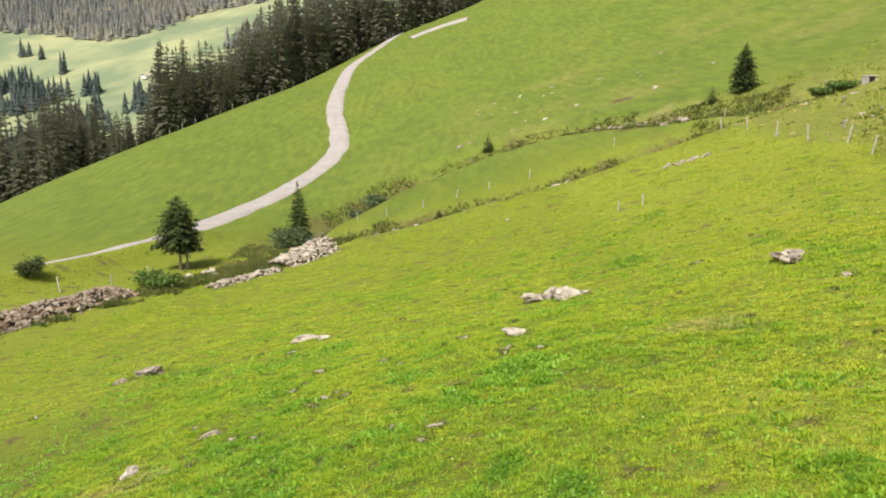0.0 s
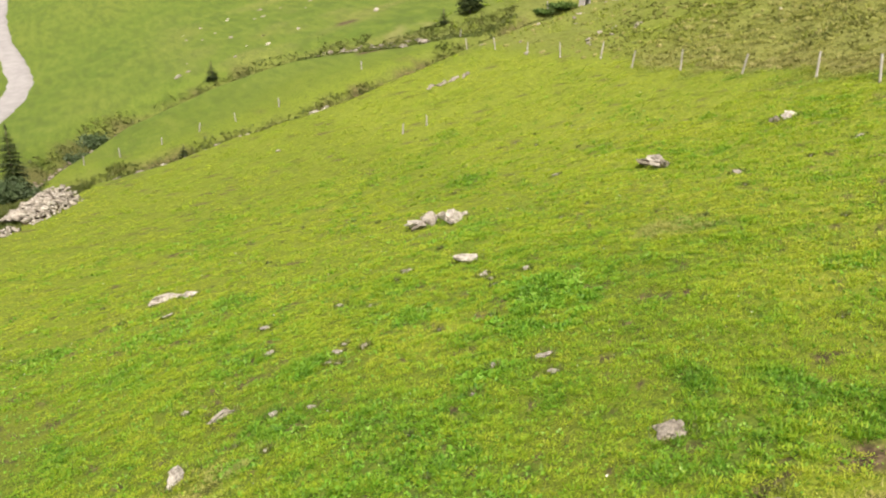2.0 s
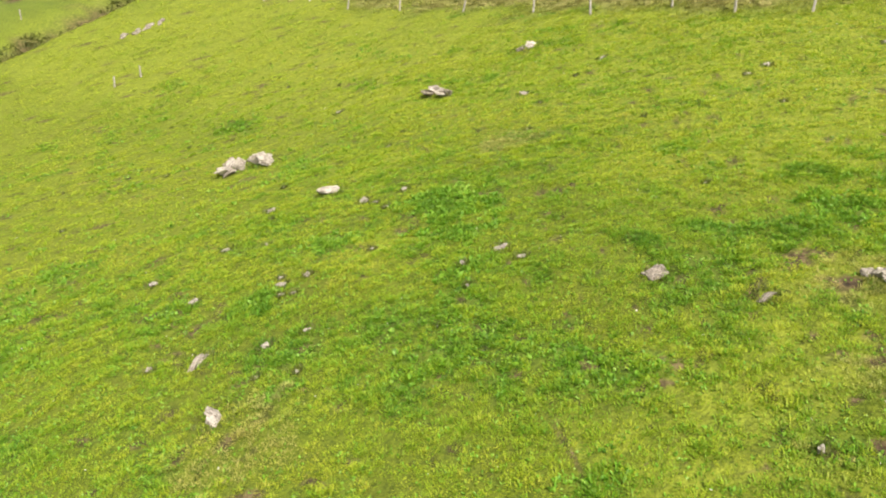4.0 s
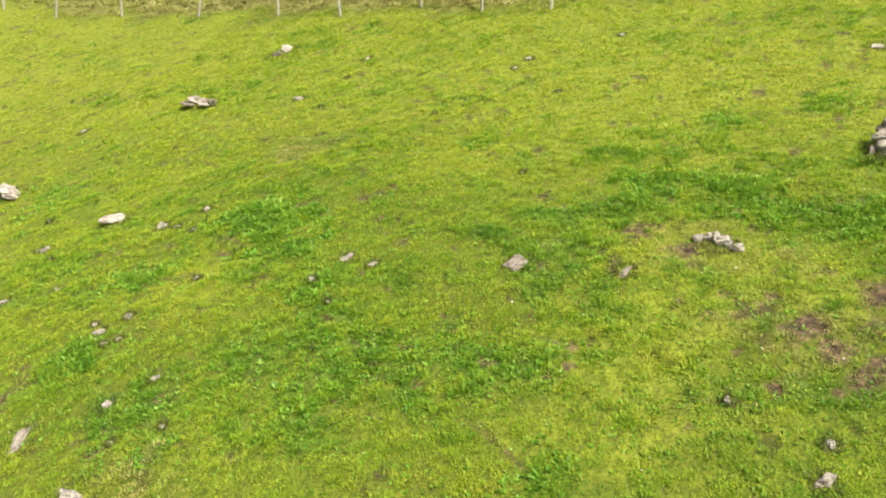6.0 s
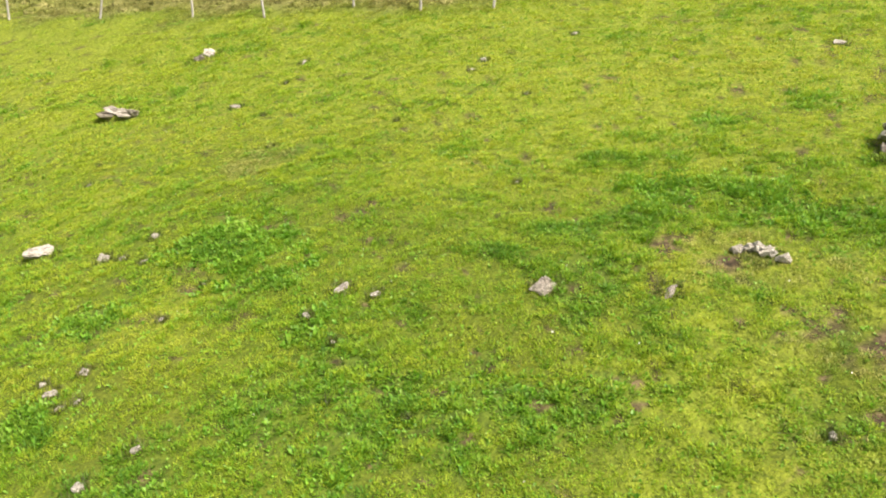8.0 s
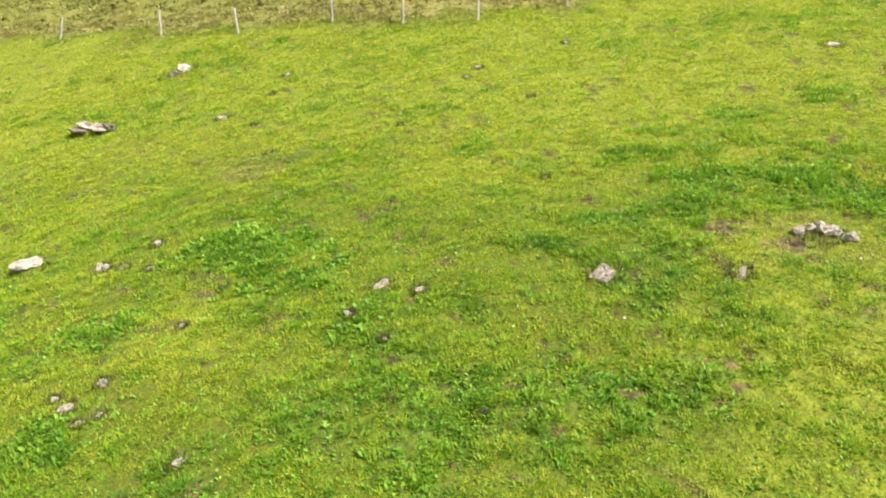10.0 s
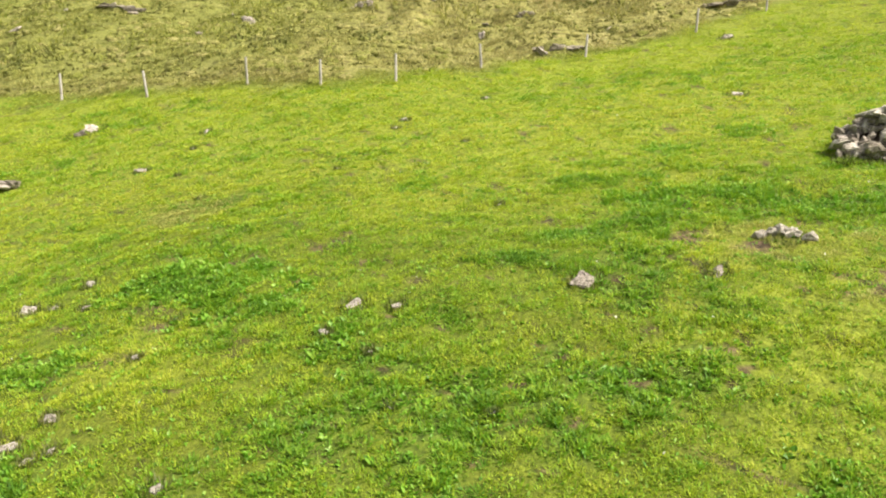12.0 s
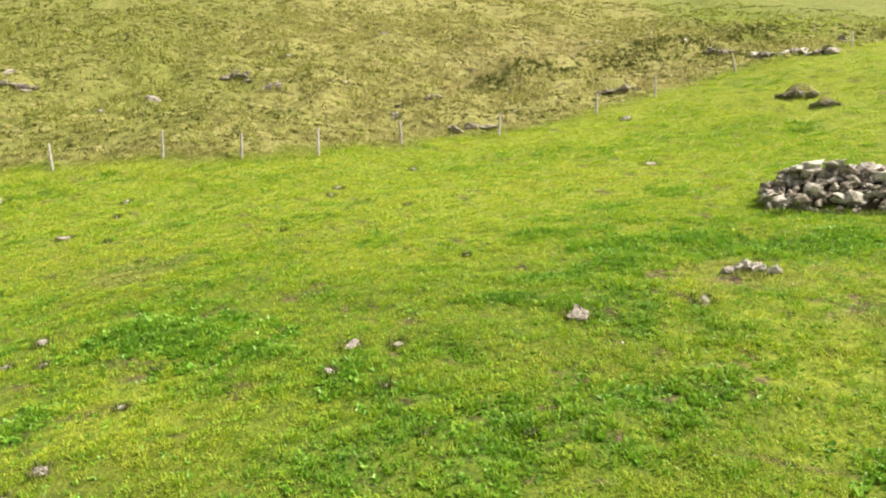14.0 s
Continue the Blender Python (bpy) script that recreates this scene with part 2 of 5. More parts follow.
def smooth(a, b, x):
    t = np.clip((x - a) / (b - a), 0, 1)
    return t * t * (3 - 2 * t)


# control heights of a spline over the slope; columns run up the valley, rows up the hill
HEIGHTS = np.array([
    [-4.6, -3.4, -8.6, -3.3, -10.3, 23.1, -41.3, -5.5, -28.1, -6.8],
    [-23.5, -31.9, -30.1, -33.9, -32.7, -45.6, -22, -50.4, -45.6, -3],
    [-10.2, -2.9, -7.7, -6.7, -9.6, -2, -5, 11.2, -18.6, -2.4],
    [4.5, -1.4, 3.6, -3.9, -2.8, -5.1, -6.9, 2.6, 35.5, -100.2],
    [4.3, 3.6, 3.8, 4.3, 2, -3.7, -3.8, 10.9, 33.9, -72.9],
    [17.9, 2.8, 13.9, 2.6, 3.8, 0.6, 6, 4.9, 57.1, -93.6],
    [10.5, 21.5, 12.3, 16.4, 17.2, 13.3, 7.8, 21.9, 46.1, -2.3],
    [33.6, 30.8, 38.2, 36.8, 35.8, 40.8, 46, 42.9, 56.8, 25],
    [6, 18.2, 4.6, 9.8, 17.1, 7, 7.2, 29.6, 28.3, 6.2],
])
SX, SY = 18.0, 28.0
U0, U1, V0, V1 = math.asinh(-110 / SX), math.asinh(110 / SX), math.asinh(-45 / SY), math.asinh(230 / SY)


def spline(x, y):
    def weights(t, n):
        s = np.clip(t, 0, 1) * (n - 3)
        i = np.minimum(s.astype(np.int64), n - 4)
        f = s - i
        return i, ((1 - f) ** 3 / 6, (3 * f ** 3 - 6 * f ** 2 + 4) / 6, (-3 * f ** 3 + 3 * f ** 2 + 3 * f + 1) / 6, f ** 3 / 6)
    i, wu = weights((np.arcsinh(x / SX) - U0) / (U1 - U0), 9)
    j, wv = weights((np.arcsinh(y / SY) - V0) / (V1 - V0), 10)
    z = np.zeros_like(x)
    for a in range(4):
        for b in range(4):
            z += HEIGHTS[i + a, j + b] * wu[a] * wv[b]
    return z


def along(x, y, line):
    """Distance to a polyline and the place along it, in metres."""
    best, place, run = np.full_like(x, 1e9), np.zeros_like(x), 0.0
    for (ax, ay), (bx, by) in zip(line, line[1:]):
        length = math.hypot(bx - ax, by - ay)
        t = np.clip(((x - ax) * (bx - ax) + (y - ay) * (by - ay)) / length ** 2, 0, 1)
        d = np.hypot(x - ax - t * (bx - ax), y - ay - t * (by - ay))
        nearer = d < best
        best, place = np.where(nearer, d, best), np.where(nearer, run + t * length, place)
        run += length
    return best, place


LOWER_GULLY = [(-13, 52), (-8, 56.3), (-3.8, 55.3), (3, 55.3), (9.5, 52.2), (15.3, 52), (18.8, 52.5), (21.5, 51.4), (26.6, 50.3), (34, 47)]
UPPER_GULLY = [(-13, 52), (-10.2, 62), (-5.3, 69.5), (-1.2, 71), (3.9, 71.8), (8.8, 70.5), (11.7, 69), (17.8, 58.8), (21.5, 55.5)]
FENCE = [(17.4, 49.7), (17.8, 46.4), (17.9, 42.6), (18.1, 39.3), (18.3, 35.8), (17.4, 32), (17.1, 28.3), (16.4, 24.1), (15.7, 20.2), (14.95, 17.35), (14.75, 14.33),
         (14.15, 12.1), (14.15, 9.93), (14.9, 7.4), (15.8, 4.1), (17.5, 0.1), (18.9, -2.8), (20.1, -6.8), (19.8, -11.8)]
ROAD = [(-34, 30), (-29, 38), (-25.8, 44.5), (-24.3, 48.1), (-22.1, 52.4), (-20.6, 55.8), (-18.9, 61.4), (-16.9, 67), (-15.0, 73.1), (-13.0, 81.1), (-11.9, 89.2), (-12.9, 98),
        (-14.6, 107.5), (-15.6, 121.3), (-15.8, 138), (-13.5, 147), (-11, 156), (-9, 170)]


BERM = [(-28, 34), (-24.6, 40), (-22.4, 44.2), (-20.9, 48), (-19.2, 52), (-17.6, 56), (-15.9, 61)]


LEDGE = [(23.4, 3.2), (23.0, 1.7), (23.5, -0.8), (24.9, -4.0), (25.1, -6.3), (25.7, -8.6), (26.1, -10.3), (27.5, -14.5)]


def above_fence(x, y):
    fx = np.interp(y, [p[1] for p in FENCE[::-1]], [p[0] for p in FENCE[::-1]])
    return x - fx


def ground_z(x, y):
    x, y = np.asarray(x, float), np.asarray(y, float)
    near = spline(x, y)
    far = 100 * np.tanh(x / 270) + 265 * smooth(360, 1500, y + 0.12 * x) + 14 * value_noise(x, y, 190, 3) * smooth(300, 600, y) + 160 * smooth(1500, 3000, y)
    edge = smooth(0.72, 1.0, np.maximum(np.abs(x) / 112, np.abs(y - 92) / 139))
    z = near * (1 - edge) + far * edge
    r = np.hypot(x + 4, y - 6)
    # gullies, the steeper tussocky pasture, and small swells
    d, s = along(x, y, LOWER_GULLY)
    z -= 1.5 * np.exp(-(d / 1.4) ** 2) * smooth(0, 8, s)
    d, s = along(x, y, UPPER_GULLY)
    z -= (2.0 - 1.2 * smooth(25, 45, s)) * np.exp(-(d / 2.0) ** 2) * smooth(0, 10, s)
    rough = smooth(-0.5, 3, above_fence(x, y)) * smooth(75, 55, y)
    z += rough * (0.22 * value_noise(x, y, 1.2, 5) + 0.17 * value_noise(x * 2.7, y, 1.7, 6) + 0.35 * value_noise(x, y, 4.5, 7)) * smooth(140, 60, r)
    z += (0.05 * value_noise(x, y, 2.1, 8) + 0.035 * value_noise(x, y, 0.8, 9)) * smooth(90, 40, r) + 0.032 * value_noise(x, y, 0.4, 10) * smooth(34, 22, r)
    z += 0.5 * value_noise(x, y, 16, 11) * smooth(60, 90, r)
    # a turfy ledge across the rough pasture
    d, s = along(x, y, LEDGE)
    lx = np.interp(y, [p[1] for p in LEDGE[::-1]], [p[0] for p in LEDGE[::-1]])
    z += 0.55 * smooth(-0.35, 0.25, x - lx + 0.5 * value_noise(x, y, 1.6, 75)) * smooth(3.2, 0.4, x - lx) * smooth(0, 2.5, s) * smooth(18, 13, s) * (np.abs(x - lx) < 3.5)
    # the lip that hides the lower track
    d, s = along(x, y, BERM)
    z += 1.0 * np.exp(-(d / 1.3) ** 2) * smooth(0, 4, s) * smooth(30, 22, s)
    return z


def zat(x, y):
    return float(ground_z(np.array([float(x)]), np.array([float(y)]))[0])


def normal_at(x, y, h=0.4):
    return Vector((zat(x - h, y) - zat(x + h, y), zat(x, y - h) - zat(x, y + h), 2 * h)).normalized()


def spots(x, y, places, rim=1.15, core=0.55):
    """Cover, 0 to 1, of soft-edged blots (x, y, radius)."""
    c = np.zeros_like(x)
    for px, py, r in places:
        d = np.hypot(x - px, y - py) / r + 0.55 * value_noise(x, y, 0.2, 21) + 0.45 * value_noise(x, y, 0.7, 22)
        c = np.maximum(c, smooth(rim, core, d))
    return c


SOIL = [(-1.05, 4.2, 0.34), (-1.4, 3.95, 0.34), (-1.62, 4.1, 0.2), (-1.27, 3.69, 0.24), (-0.68, 4.01, 0.2), (-0.71, 4.54, 0.13), (0.6, 3.94, 0.13), (0.87, 4.26, 0.13), (-1.75, 3.36, 0.2), (-0.77, 2.8, 0.24),
        (-1.35, 2.75, 0.34), (-2.19, 3.14, 0.2), (-0.15, 2.42, 0.22), (-2.34, 4.04, 0.14), (0.68, 5.78, 0.28), (0.95, 5.6, 0.15), (-1.9, 2.9, 0.26), (2.0, 7.4, 0.12),
        (-5.0, 10.6, 0.2), (-1.5, 7.6, 0.1), (-2.69, 7.85, 0.1), (-0.3, 6.9, 0.1), (-0.9, 5.1, 0.1), (-1.9, 6.2, 0.1), (-2.3, 3.4, 0.13), (-0.2, 3.4, 0.1), (0.3, 5.1, 0.2),
        (14, 60, 0.8), (16.5, 73, 0.7), (20, 73.5, 0.6), (-14.5, 44.6, 1.0), (-12.8, 48.5, 1.4)]
DRY = [(4.7, 13.3, 0.7), (0.3, 4.7, 0.8), (-4.9, 10.3, 0.7), (-4.4, 10.9, 0.5), (-1.4, 3.9, 1.0), (17, 62, 2.0), (-11.2, 47.6, 1.9), (-9.6, 50.6, 1.9), (-20.2, 30.4, 1.4), (-18.4, 34.4, 0.9), (22, -4, 2.5), (17.2, 3.6, 0.9),
       (26, 2, 4), (30, -3, 4), (27, -1, 3)]
LUSH = [(1.2, 12.0, 0.8), (1.3, 13.0, 0.5), (0.2, 11.0, 0.55), (-0.9, 10.1, 0.45), (1.6, 12.5, 0.5), (-2.0, 9.6, 0.6), (-2.0, 8.7, 0.6), (-2.7, 8.8, 0.6), (-2.9, 8.0, 0.5), (-3.2, 9.1, 0.5), (-2.3, 7.3, 0.6), (-2.4, 6.6, 0.5),
        (-3.9, 6.1, 0.5), (-2.5, 10.3, 0.6), (2.6, 5.8, 0.7), (2.3, 4.6, 0.7), (1.5, 3.9, 0.6), (1.1, 2.6, 0.6), (5.3, 4.7, 0.5), (6.0, 3.1, 0.6), (-3.3, 11.1, 0.4), (-4.1, 10.7, 0.35), (-2.6, 13.1, 0.5), (-0.5, 13.6, 0.5), (-3.3, 14.5, 0.5),
        (11.4, 6.1, 0.6), (-5, 17, 0.7), (-3, 20, 1.0), (-7, 21, 0.9), (4.5, 9.3, 0.4), (6.5, 26, 0.8), (24.6, 52.5, 1.6), (-10.5, 60, 2.0)]

YELLOW = [(-1.9, 5.4, 1.2), (-3.2, 5.6, 1.0), (-1.3, 5.0, 1.0), (3.2, 16, 1.5), (-0.8, 12.3, 0.8), (3.5, 9.5, 1.2), (0.3, 4.3, 0.9), (-0.6, 4.7, 0.9), (-0.6, 3.4, 0.8), (0.6, 5.4, 0.7)]


def leafy(x, y):
    """0 to 1: from fine short grass to a gappy sward of broad-leaved herbs, in drifts along the slope."""
    drift = 0.3 * value_noise(x * 1.5, y * 0.75, 2.4, 71) + 0.4 * value_noise(x * 1.3, y * 0.8, 0.95, 72) + 0.62 * value_noise(x, y, 0.34, 73)
    bowl = np.exp(-((x + 2.5) / 5.0) ** 2 - ((y - 6.0) / 8.0) ** 2)
    return 0.8 * smooth(-0.25, 0.85, drift - 0.22 + 0.4 * bowl - 0.12 * smooth(-4, -10, x))


def pits(x, y):
    """Hoof marks: small dark hollows where the turf is broken."""
    return 0.9 * smooth(0.7, 0.85, value_noise(x, y, 0.2, 91) + 0.15 * value_noise(x, y, 1.9, 92) + 0.2 * value_noise(x, y, 0.09, 93))


def cover(x, y):
    r = np.hypot(x + 4, y - 6)
    rough = smooth(-0.6, 1.2, above_fence(x, y) + 0.8 * value_noise(x, y, 1.5, 31)) * smooth(68, 48, y + 4 * value_noise(x, y, 6, 32)) * smooth(-110, -70, y)
    rough = np.maximum(rough, 0.35 * smooth(-0.1, 0.6, 0.7 * value_noise(x, y, 9, 33) + 0.7 * value_noise(x, y, 2.5, 39)) * smooth(68, 74, y) * smooth(112, 95, y) * smooth(-2, 8, x))
    rough *= 1 - 0.55 * smooth(0, 5, -8.5 - y - 0.25 * (x - 26) + 2 * value_noise(x, y, 3, 76)) * smooth(22, 26, x)
    rough *= 1 - 0.22 * smooth(9, 17, y + 2.5 * value_noise(x, y, 2.5, 94)) * smooth(44, 34, y) * smooth(0.5, 3.0, above_fence(x, y))
    rough *= 1 - 0.45 * smooth(26, 38, y + 3 * value_noise(x, y, 4, 95)) * smooth(68, 60, y)
    gully = np.minimum(along(x, y, LOWER_GULLY)[0], along(x, y, UPPER_GULLY)[0])
    rough = np.maximum(rough, 0.4 * smooth(2.0, 1.0, gully + 0.5 * value_noise(x, y, 1.5, 34)))
    d, s = along(x, y, UPPER_GULLY)
    soil = np.maximum(spots(x, y, SOIL), 0.55 * smooth(1.5, 0.6, d + 1.6 * value_noise(x, y, 1.3, 35)) * smooth(4, 10, s) * smooth(40, 28, s))
    # earth of the lower gully; its dark band also paints the bank's shade
    d, s = along(x, y, LOWER_GULLY)
    soil = np.maximum(soil, 0.85 * smooth(1.4, 0.5, d + 0.8 * value_noise(x, y, 1.1, 74)) * smooth(4, 9, s))
    soil = np.maximum(soil, pits(x, y) * smooth(60, 40, r) * (1 - rough))
    herb = np.maximum(0.85 * spots(x, y, LUSH, 1.4, 0.1), leafy(x, y) * (1 - 0.6 * spots(x, y, YELLOW, 1.4, 0.2)) * smooth(60, 22, r)) * (1 - rough)
    # the far mask pales the ground with distance, as haze would
    return {"rough": rough, "soil": soil, "dry": 0.6 * spots(x, y, DRY), "herb": herb * (1 - soil), "far_haze": smooth(230, 330, r),
            "lush": np.maximum(np.maximum(smooth(0, 6, x - 3 * smooth(7, 12, y)), 0.62 * smooth(12, 22, y)), 0.9 * spots(x, y, YELLOW, 1.4, 0.2)) * smooth(62, 44, r) * (1 - rough),
            "thatch": smooth(64, 42, r + 4 * value_noise(x, y, 4, 51)) * (1 - rough)}


def mesh_of(name, verts, faces, mat, smooth_faces=False, attributes=None):
    """A mesh from arrays: verts (n, 3), faces (m, k) all of one kind."""
    me = bpy.data.meshes.new(name)
    verts, faces = np.asarray(verts, np.float32), np.asarray(faces, np.int32)
    k = faces.shape[1]
    me.vertices.add(len(verts))
    me.vertices.foreach_set("co", verts.ravel())
    me.loops.add(faces.size)
    me.loops.foreach_set("vertex_index", faces.ravel())
    me.polygons.add(len(faces))
    me.polygons.foreach_set("loop_start", np.arange(0, faces.size, k, dtype=np.int32))
    me.polygons.foreach_set("use_smooth", np.full(len(faces), smooth_faces))
    me.update(calc_edges=True)
    me.materials.append(mat)
    for key, values in (attributes or {}).items():
        me.attributes.new(key, "FLOAT", "POINT").data.foreach_set("value", np.asarray(values, np.float32))
    return me


def part(name, me, parent, label="", m=None):
    ob = new(name, me)
    ob.parent = parent
    if m is not None:
        ob.matrix_basis = m
    return tagged(ob, label)


def bm_mesh(name, bm, mat, smooth_faces=False):
    me = bpy.data.meshes.new(name)
    bm.to_mesh(me)
    bm.free()
    for p in me.polygons:
        p.use_smooth = smooth_faces
    me.materials.append(mat)
    return me


def build_ground():
    segs = 500
    radii = [0.0, 0.04, 0.8] + list(np.geomspace(1.5, 14, 60))[:-1] + list(np.geomspace(14, 46, 140))[:-1] + list(np.geomspace(46, 120, 84)) + list(np.geomspace(124, 4200, 100))
    a = np.linspace(0, 2 * np.pi, segs, endpoint=False)
    rr = np.array(radii[1:])
    x = np.concatenate([[-4.0], (-4 + rr[:, None] * np.sin(a)).ravel()])
    y = np.concatenate([[6.0], (6 + rr[:, None] * np.cos(a)).ravel()])
    z = ground_z(x, y)
    n = len(rr)
    i, j = np.meshgrid(np.arange(n - 1), np.arange(segs), indexing="ij")
    q = np.stack([1 + i * segs + j, 1 + (i + 1) * segs + j, 1 + (i + 1) * segs + (j + 1) % segs, 1 + i * segs + (j + 1) % segs], -1).reshape(-1, 4)[:, ::-1]
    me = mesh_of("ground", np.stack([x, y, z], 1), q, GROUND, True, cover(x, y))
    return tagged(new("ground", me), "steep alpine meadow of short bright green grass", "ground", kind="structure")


build_ground()


# ---- gravel track ----
def catmull(points, step):
    pts = [Vector((*p, 0)) for p in points]
    pts = [2 * pts[0] - pts[1]] + pts + [2 * pts[-1] - pts[-2]]
    out = []
    for a, b, c, d in zip(pts, pts[1:], pts[2:], pts[3:]):
        k = max(2, int((c - b).length / step))
        for s in range(k):
            t = s / k
            out.append(0.5 * (2 * b + (c - a) * t + (2 * a - 5 * b + 4 * c - d) * t * t + (3 * b - a - 3 * c + d) * t ** 3))
    return out + [pts[-2]]


def ribbon(name, label, path, half):
    line = catmull(path, 0.8)
    verts, faces, across = [], [], (-1.25, -1.0, -0.5, 0, 0.5, 1.0, 1.25)
    for k, p in enumerate(line):
        d = (line[min(k + 1, len(line) - 1)] - line[max(k - 1, 0)]).normalized()
        side = Vector((d.y, -d.x, 0))
        for w in across:
            w2 = w * half * (1 + 0.22 * noise.noise(Vector((k * 0.3, w, 2))) + 0.12 * noise.noise(Vector((k * 0.9, w, 7))))
            q = p + side * w2
            lift = 0.14 if abs(w) < 1.1 else -0.12
            verts.append((q.x, q.y, zat(q.x, q.y) + lift + 0.03 * (abs(w) < 0.1) + 0.02 * noise.noise(Vector((k * 0.5, w * 2, 0)))))
    n = len(across)
    for k in range(len(line) - 1):
        for w in range(n - 1):
            faces.append((k * n + w, k * n + w + 1, (k + 1) * n + w + 1, (k + 1) * n + w))
    tagged(new(name, mesh_of(name, verts, faces, GRAVEL, True)), label, "road", kind="structure")


ribbon("gravel_road", "pale gravel farm track winding up the green hill", ROAD, 1.0)
ribbon("gravel_road", "pale gravel bend of the track near the crest", [(-6, 148), (-2.5, 149.3), (1, 149.6), (4.5, 149)], 1.2)


# ---- grass and herbs ----
def grass_stuff(name, label, mat, xs, ys, count, blades, length, width, seed, keep=None, upright=0.35, leaf=False, attrs=True):
    """Tufts of blades (or rosettes of broad leaves) strewn over a stretch of the plan."""
    rng = np.random.default_rng(seed)
    x, y = rng.uniform(*xs, count), rng.uniform(*ys, count)
    if keep is not None:
        ok = rng.random(count) < keep(x, y)
        x, y = x[ok], y[ok]
    z = ground_z(x, y)
    zone = cover(x, y) if attrs else {}
    n = len(x)
    tall = rng.uniform(0.6, 1.35, n)
    if attrs:
        tall *= 1 + 0.5 * zone["rough"]
    bx, by, bz = (np.repeat(v, blades) for v in (x, y, z))
    m = n * blades
    L = np.repeat(tall, blades) * rng.uniform(0.6, 1.2, m) * length
    az, lean = rng.uniform(0, 2 * np.pi, m), np.clip(rng.normal(1 - upright, 0.25, m), 0.05, 1.4)
    dx, dy = np.cos(az), np.sin(az)
    out, up = np.sin(lean) * L, np.cos(lean) * L
    ox, oy = rng.normal(0, length * 0.28, m), rng.normal(0, length * 0.28, m)
    bx, by = bx + ox, by + oy
    w = width * rng.uniform(0.7, 1.3, m) / 2
    bz = bz - 0.015
    base = np.stack([bx, by, bz], 1)
    side = np.stack([-dy * w, dx * w, np.zeros(m)], 1)
    tip = base + np.stack([dx * out, dy * out, up], 1)
    if leaf:
        mid = base + np.stack([dx * out * 0.55, dy * out * 0.55, up * 0.75], 1)
        verts = np.stack([base, mid - side, tip, mid + side], 1).reshape(-1, 3)
        faces = np.arange(4 * m).reshape(m, 4)
        k = 4
    else:
        verts = np.stack([base - side, base + side, tip], 1).reshape(-1, 3)
        faces = np.arange(3 * m).reshape(m, 3)
        k = 3
    values = {key: np.repeat(v, blades * k) for key, v in zone.items() if key in ("rough", "dry")} if attrs else None
    me = mesh_of(name, verts, faces, mat, False, values)
    return tagged(new(name, me), label, "grass" if not leaf else "herbs", kind="stuff")


def turf(name, label, xs, ys, per_metre, leaves, radius, length, width, seed, keep=None, tall=0.5, flat=0.0):
    """Sward of low domed clumps, each of many short leaves of one kind of plant."""
    rng = np.random.default_rng(seed)
    count = int((xs[1] - xs[0]) * (ys[1] - ys[0]) * per_metre)
    x, y = rng.uniform(*xs, count), rng.uniform(*ys, count)
    if keep is not None:
        ok = rng.random(count) < keep(x, y)
        x, y = x[ok], y[ok]
    n = len(x)
    zone = cover(x, y)
    leaf = zone["herb"]
    yellow = 0.13 * zone["lush"] + 0.08 * value_noise(x, y, 3.0, 53) + 0.12 * value_noise(x * 1.6, y * 0.5, 2.6, 54) + 0.12 * value_noise(x, y, 0.55, 55) - 0.42 * leaf
    kind = np.clip(0.53 + rng.normal(0, 1, n) * 0.13 + yellow, 0.05, 0.98)
    fine = (0.66 + 0.4 * leaf) * (1 - zone["rough"]) + zone["rough"]
    r = radius * rng.uniform(0.6, 1.3, n)
    m = n * leaves
    rr, aa = np.sqrt(rng.random(m)), rng.uniform(0, 2 * np.pi, m)
    R, F = np.repeat(r, leaves), np.repeat(fine, leaves)
    bx, by = np.repeat(x, leaves) + rr * R * np.cos(aa) / F ** 0.5, np.repeat(y, leaves) + rr * R * np.sin(aa) / F ** 0.5
    bz = ground_z(bx, by) + R * tall * F * (1 - rr ** 2) * rng.uniform(0.3, 1, m) - 0.01
    az = aa + rng.normal(0, 0.9, m)
    lean = np.clip(0.6 + flat + 0.5 * rr + rng.normal(0, 0.3, m), 0.1, 1.45)
    L, w = F * length * rng.uniform(0.55, 1.3, m), F * width * rng.uniform(0.6, 1.3, m) / 2
    base = np.stack([bx, by, bz], 1)
    side = np.stack([-np.sin(az) * w, np.cos(az) * w, np.zeros(m)], 1)
    tip = base + np.stack([np.cos(az) * np.sin(lean) * L, np.sin(az) * np.sin(lean) * L, np.cos(lean) * L], 1)
    verts = np.stack([base - side, base + side, tip], 1).reshape(-1, 3)
    values = {"kind": np.repeat(kind, leaves * 3), "rough": np.repeat(zone["rough"], leaves * 3), "dry": np.repeat(zone["dry"], leaves * 3)}
    me = mesh_of(name, verts, np.arange(3 * m).reshape(m, 3), TURF, False, values)
    return tagged(new(name, me), label, "grass", kind="stuff")


def not_bare(x, y):
    return (1 - 0.85 * spots(x, y, SOIL)) * (1 - pits(x, y))


def herb_cover(x, y):
    return cover(x, y)["herb"]


def off_road(x, y):
    return (along(x, y, ROAD)[0] > 2.0) * 1.0


def thin_out(a, b):
    """Cover that fades out with the distance from the near meadow, raggedly."""
    return lambda x, y: smooth(b, a, np.hypot(x + 4, y - 6) + 5 * value_noise(x, y, 5, 44)) * off_road(x, y)


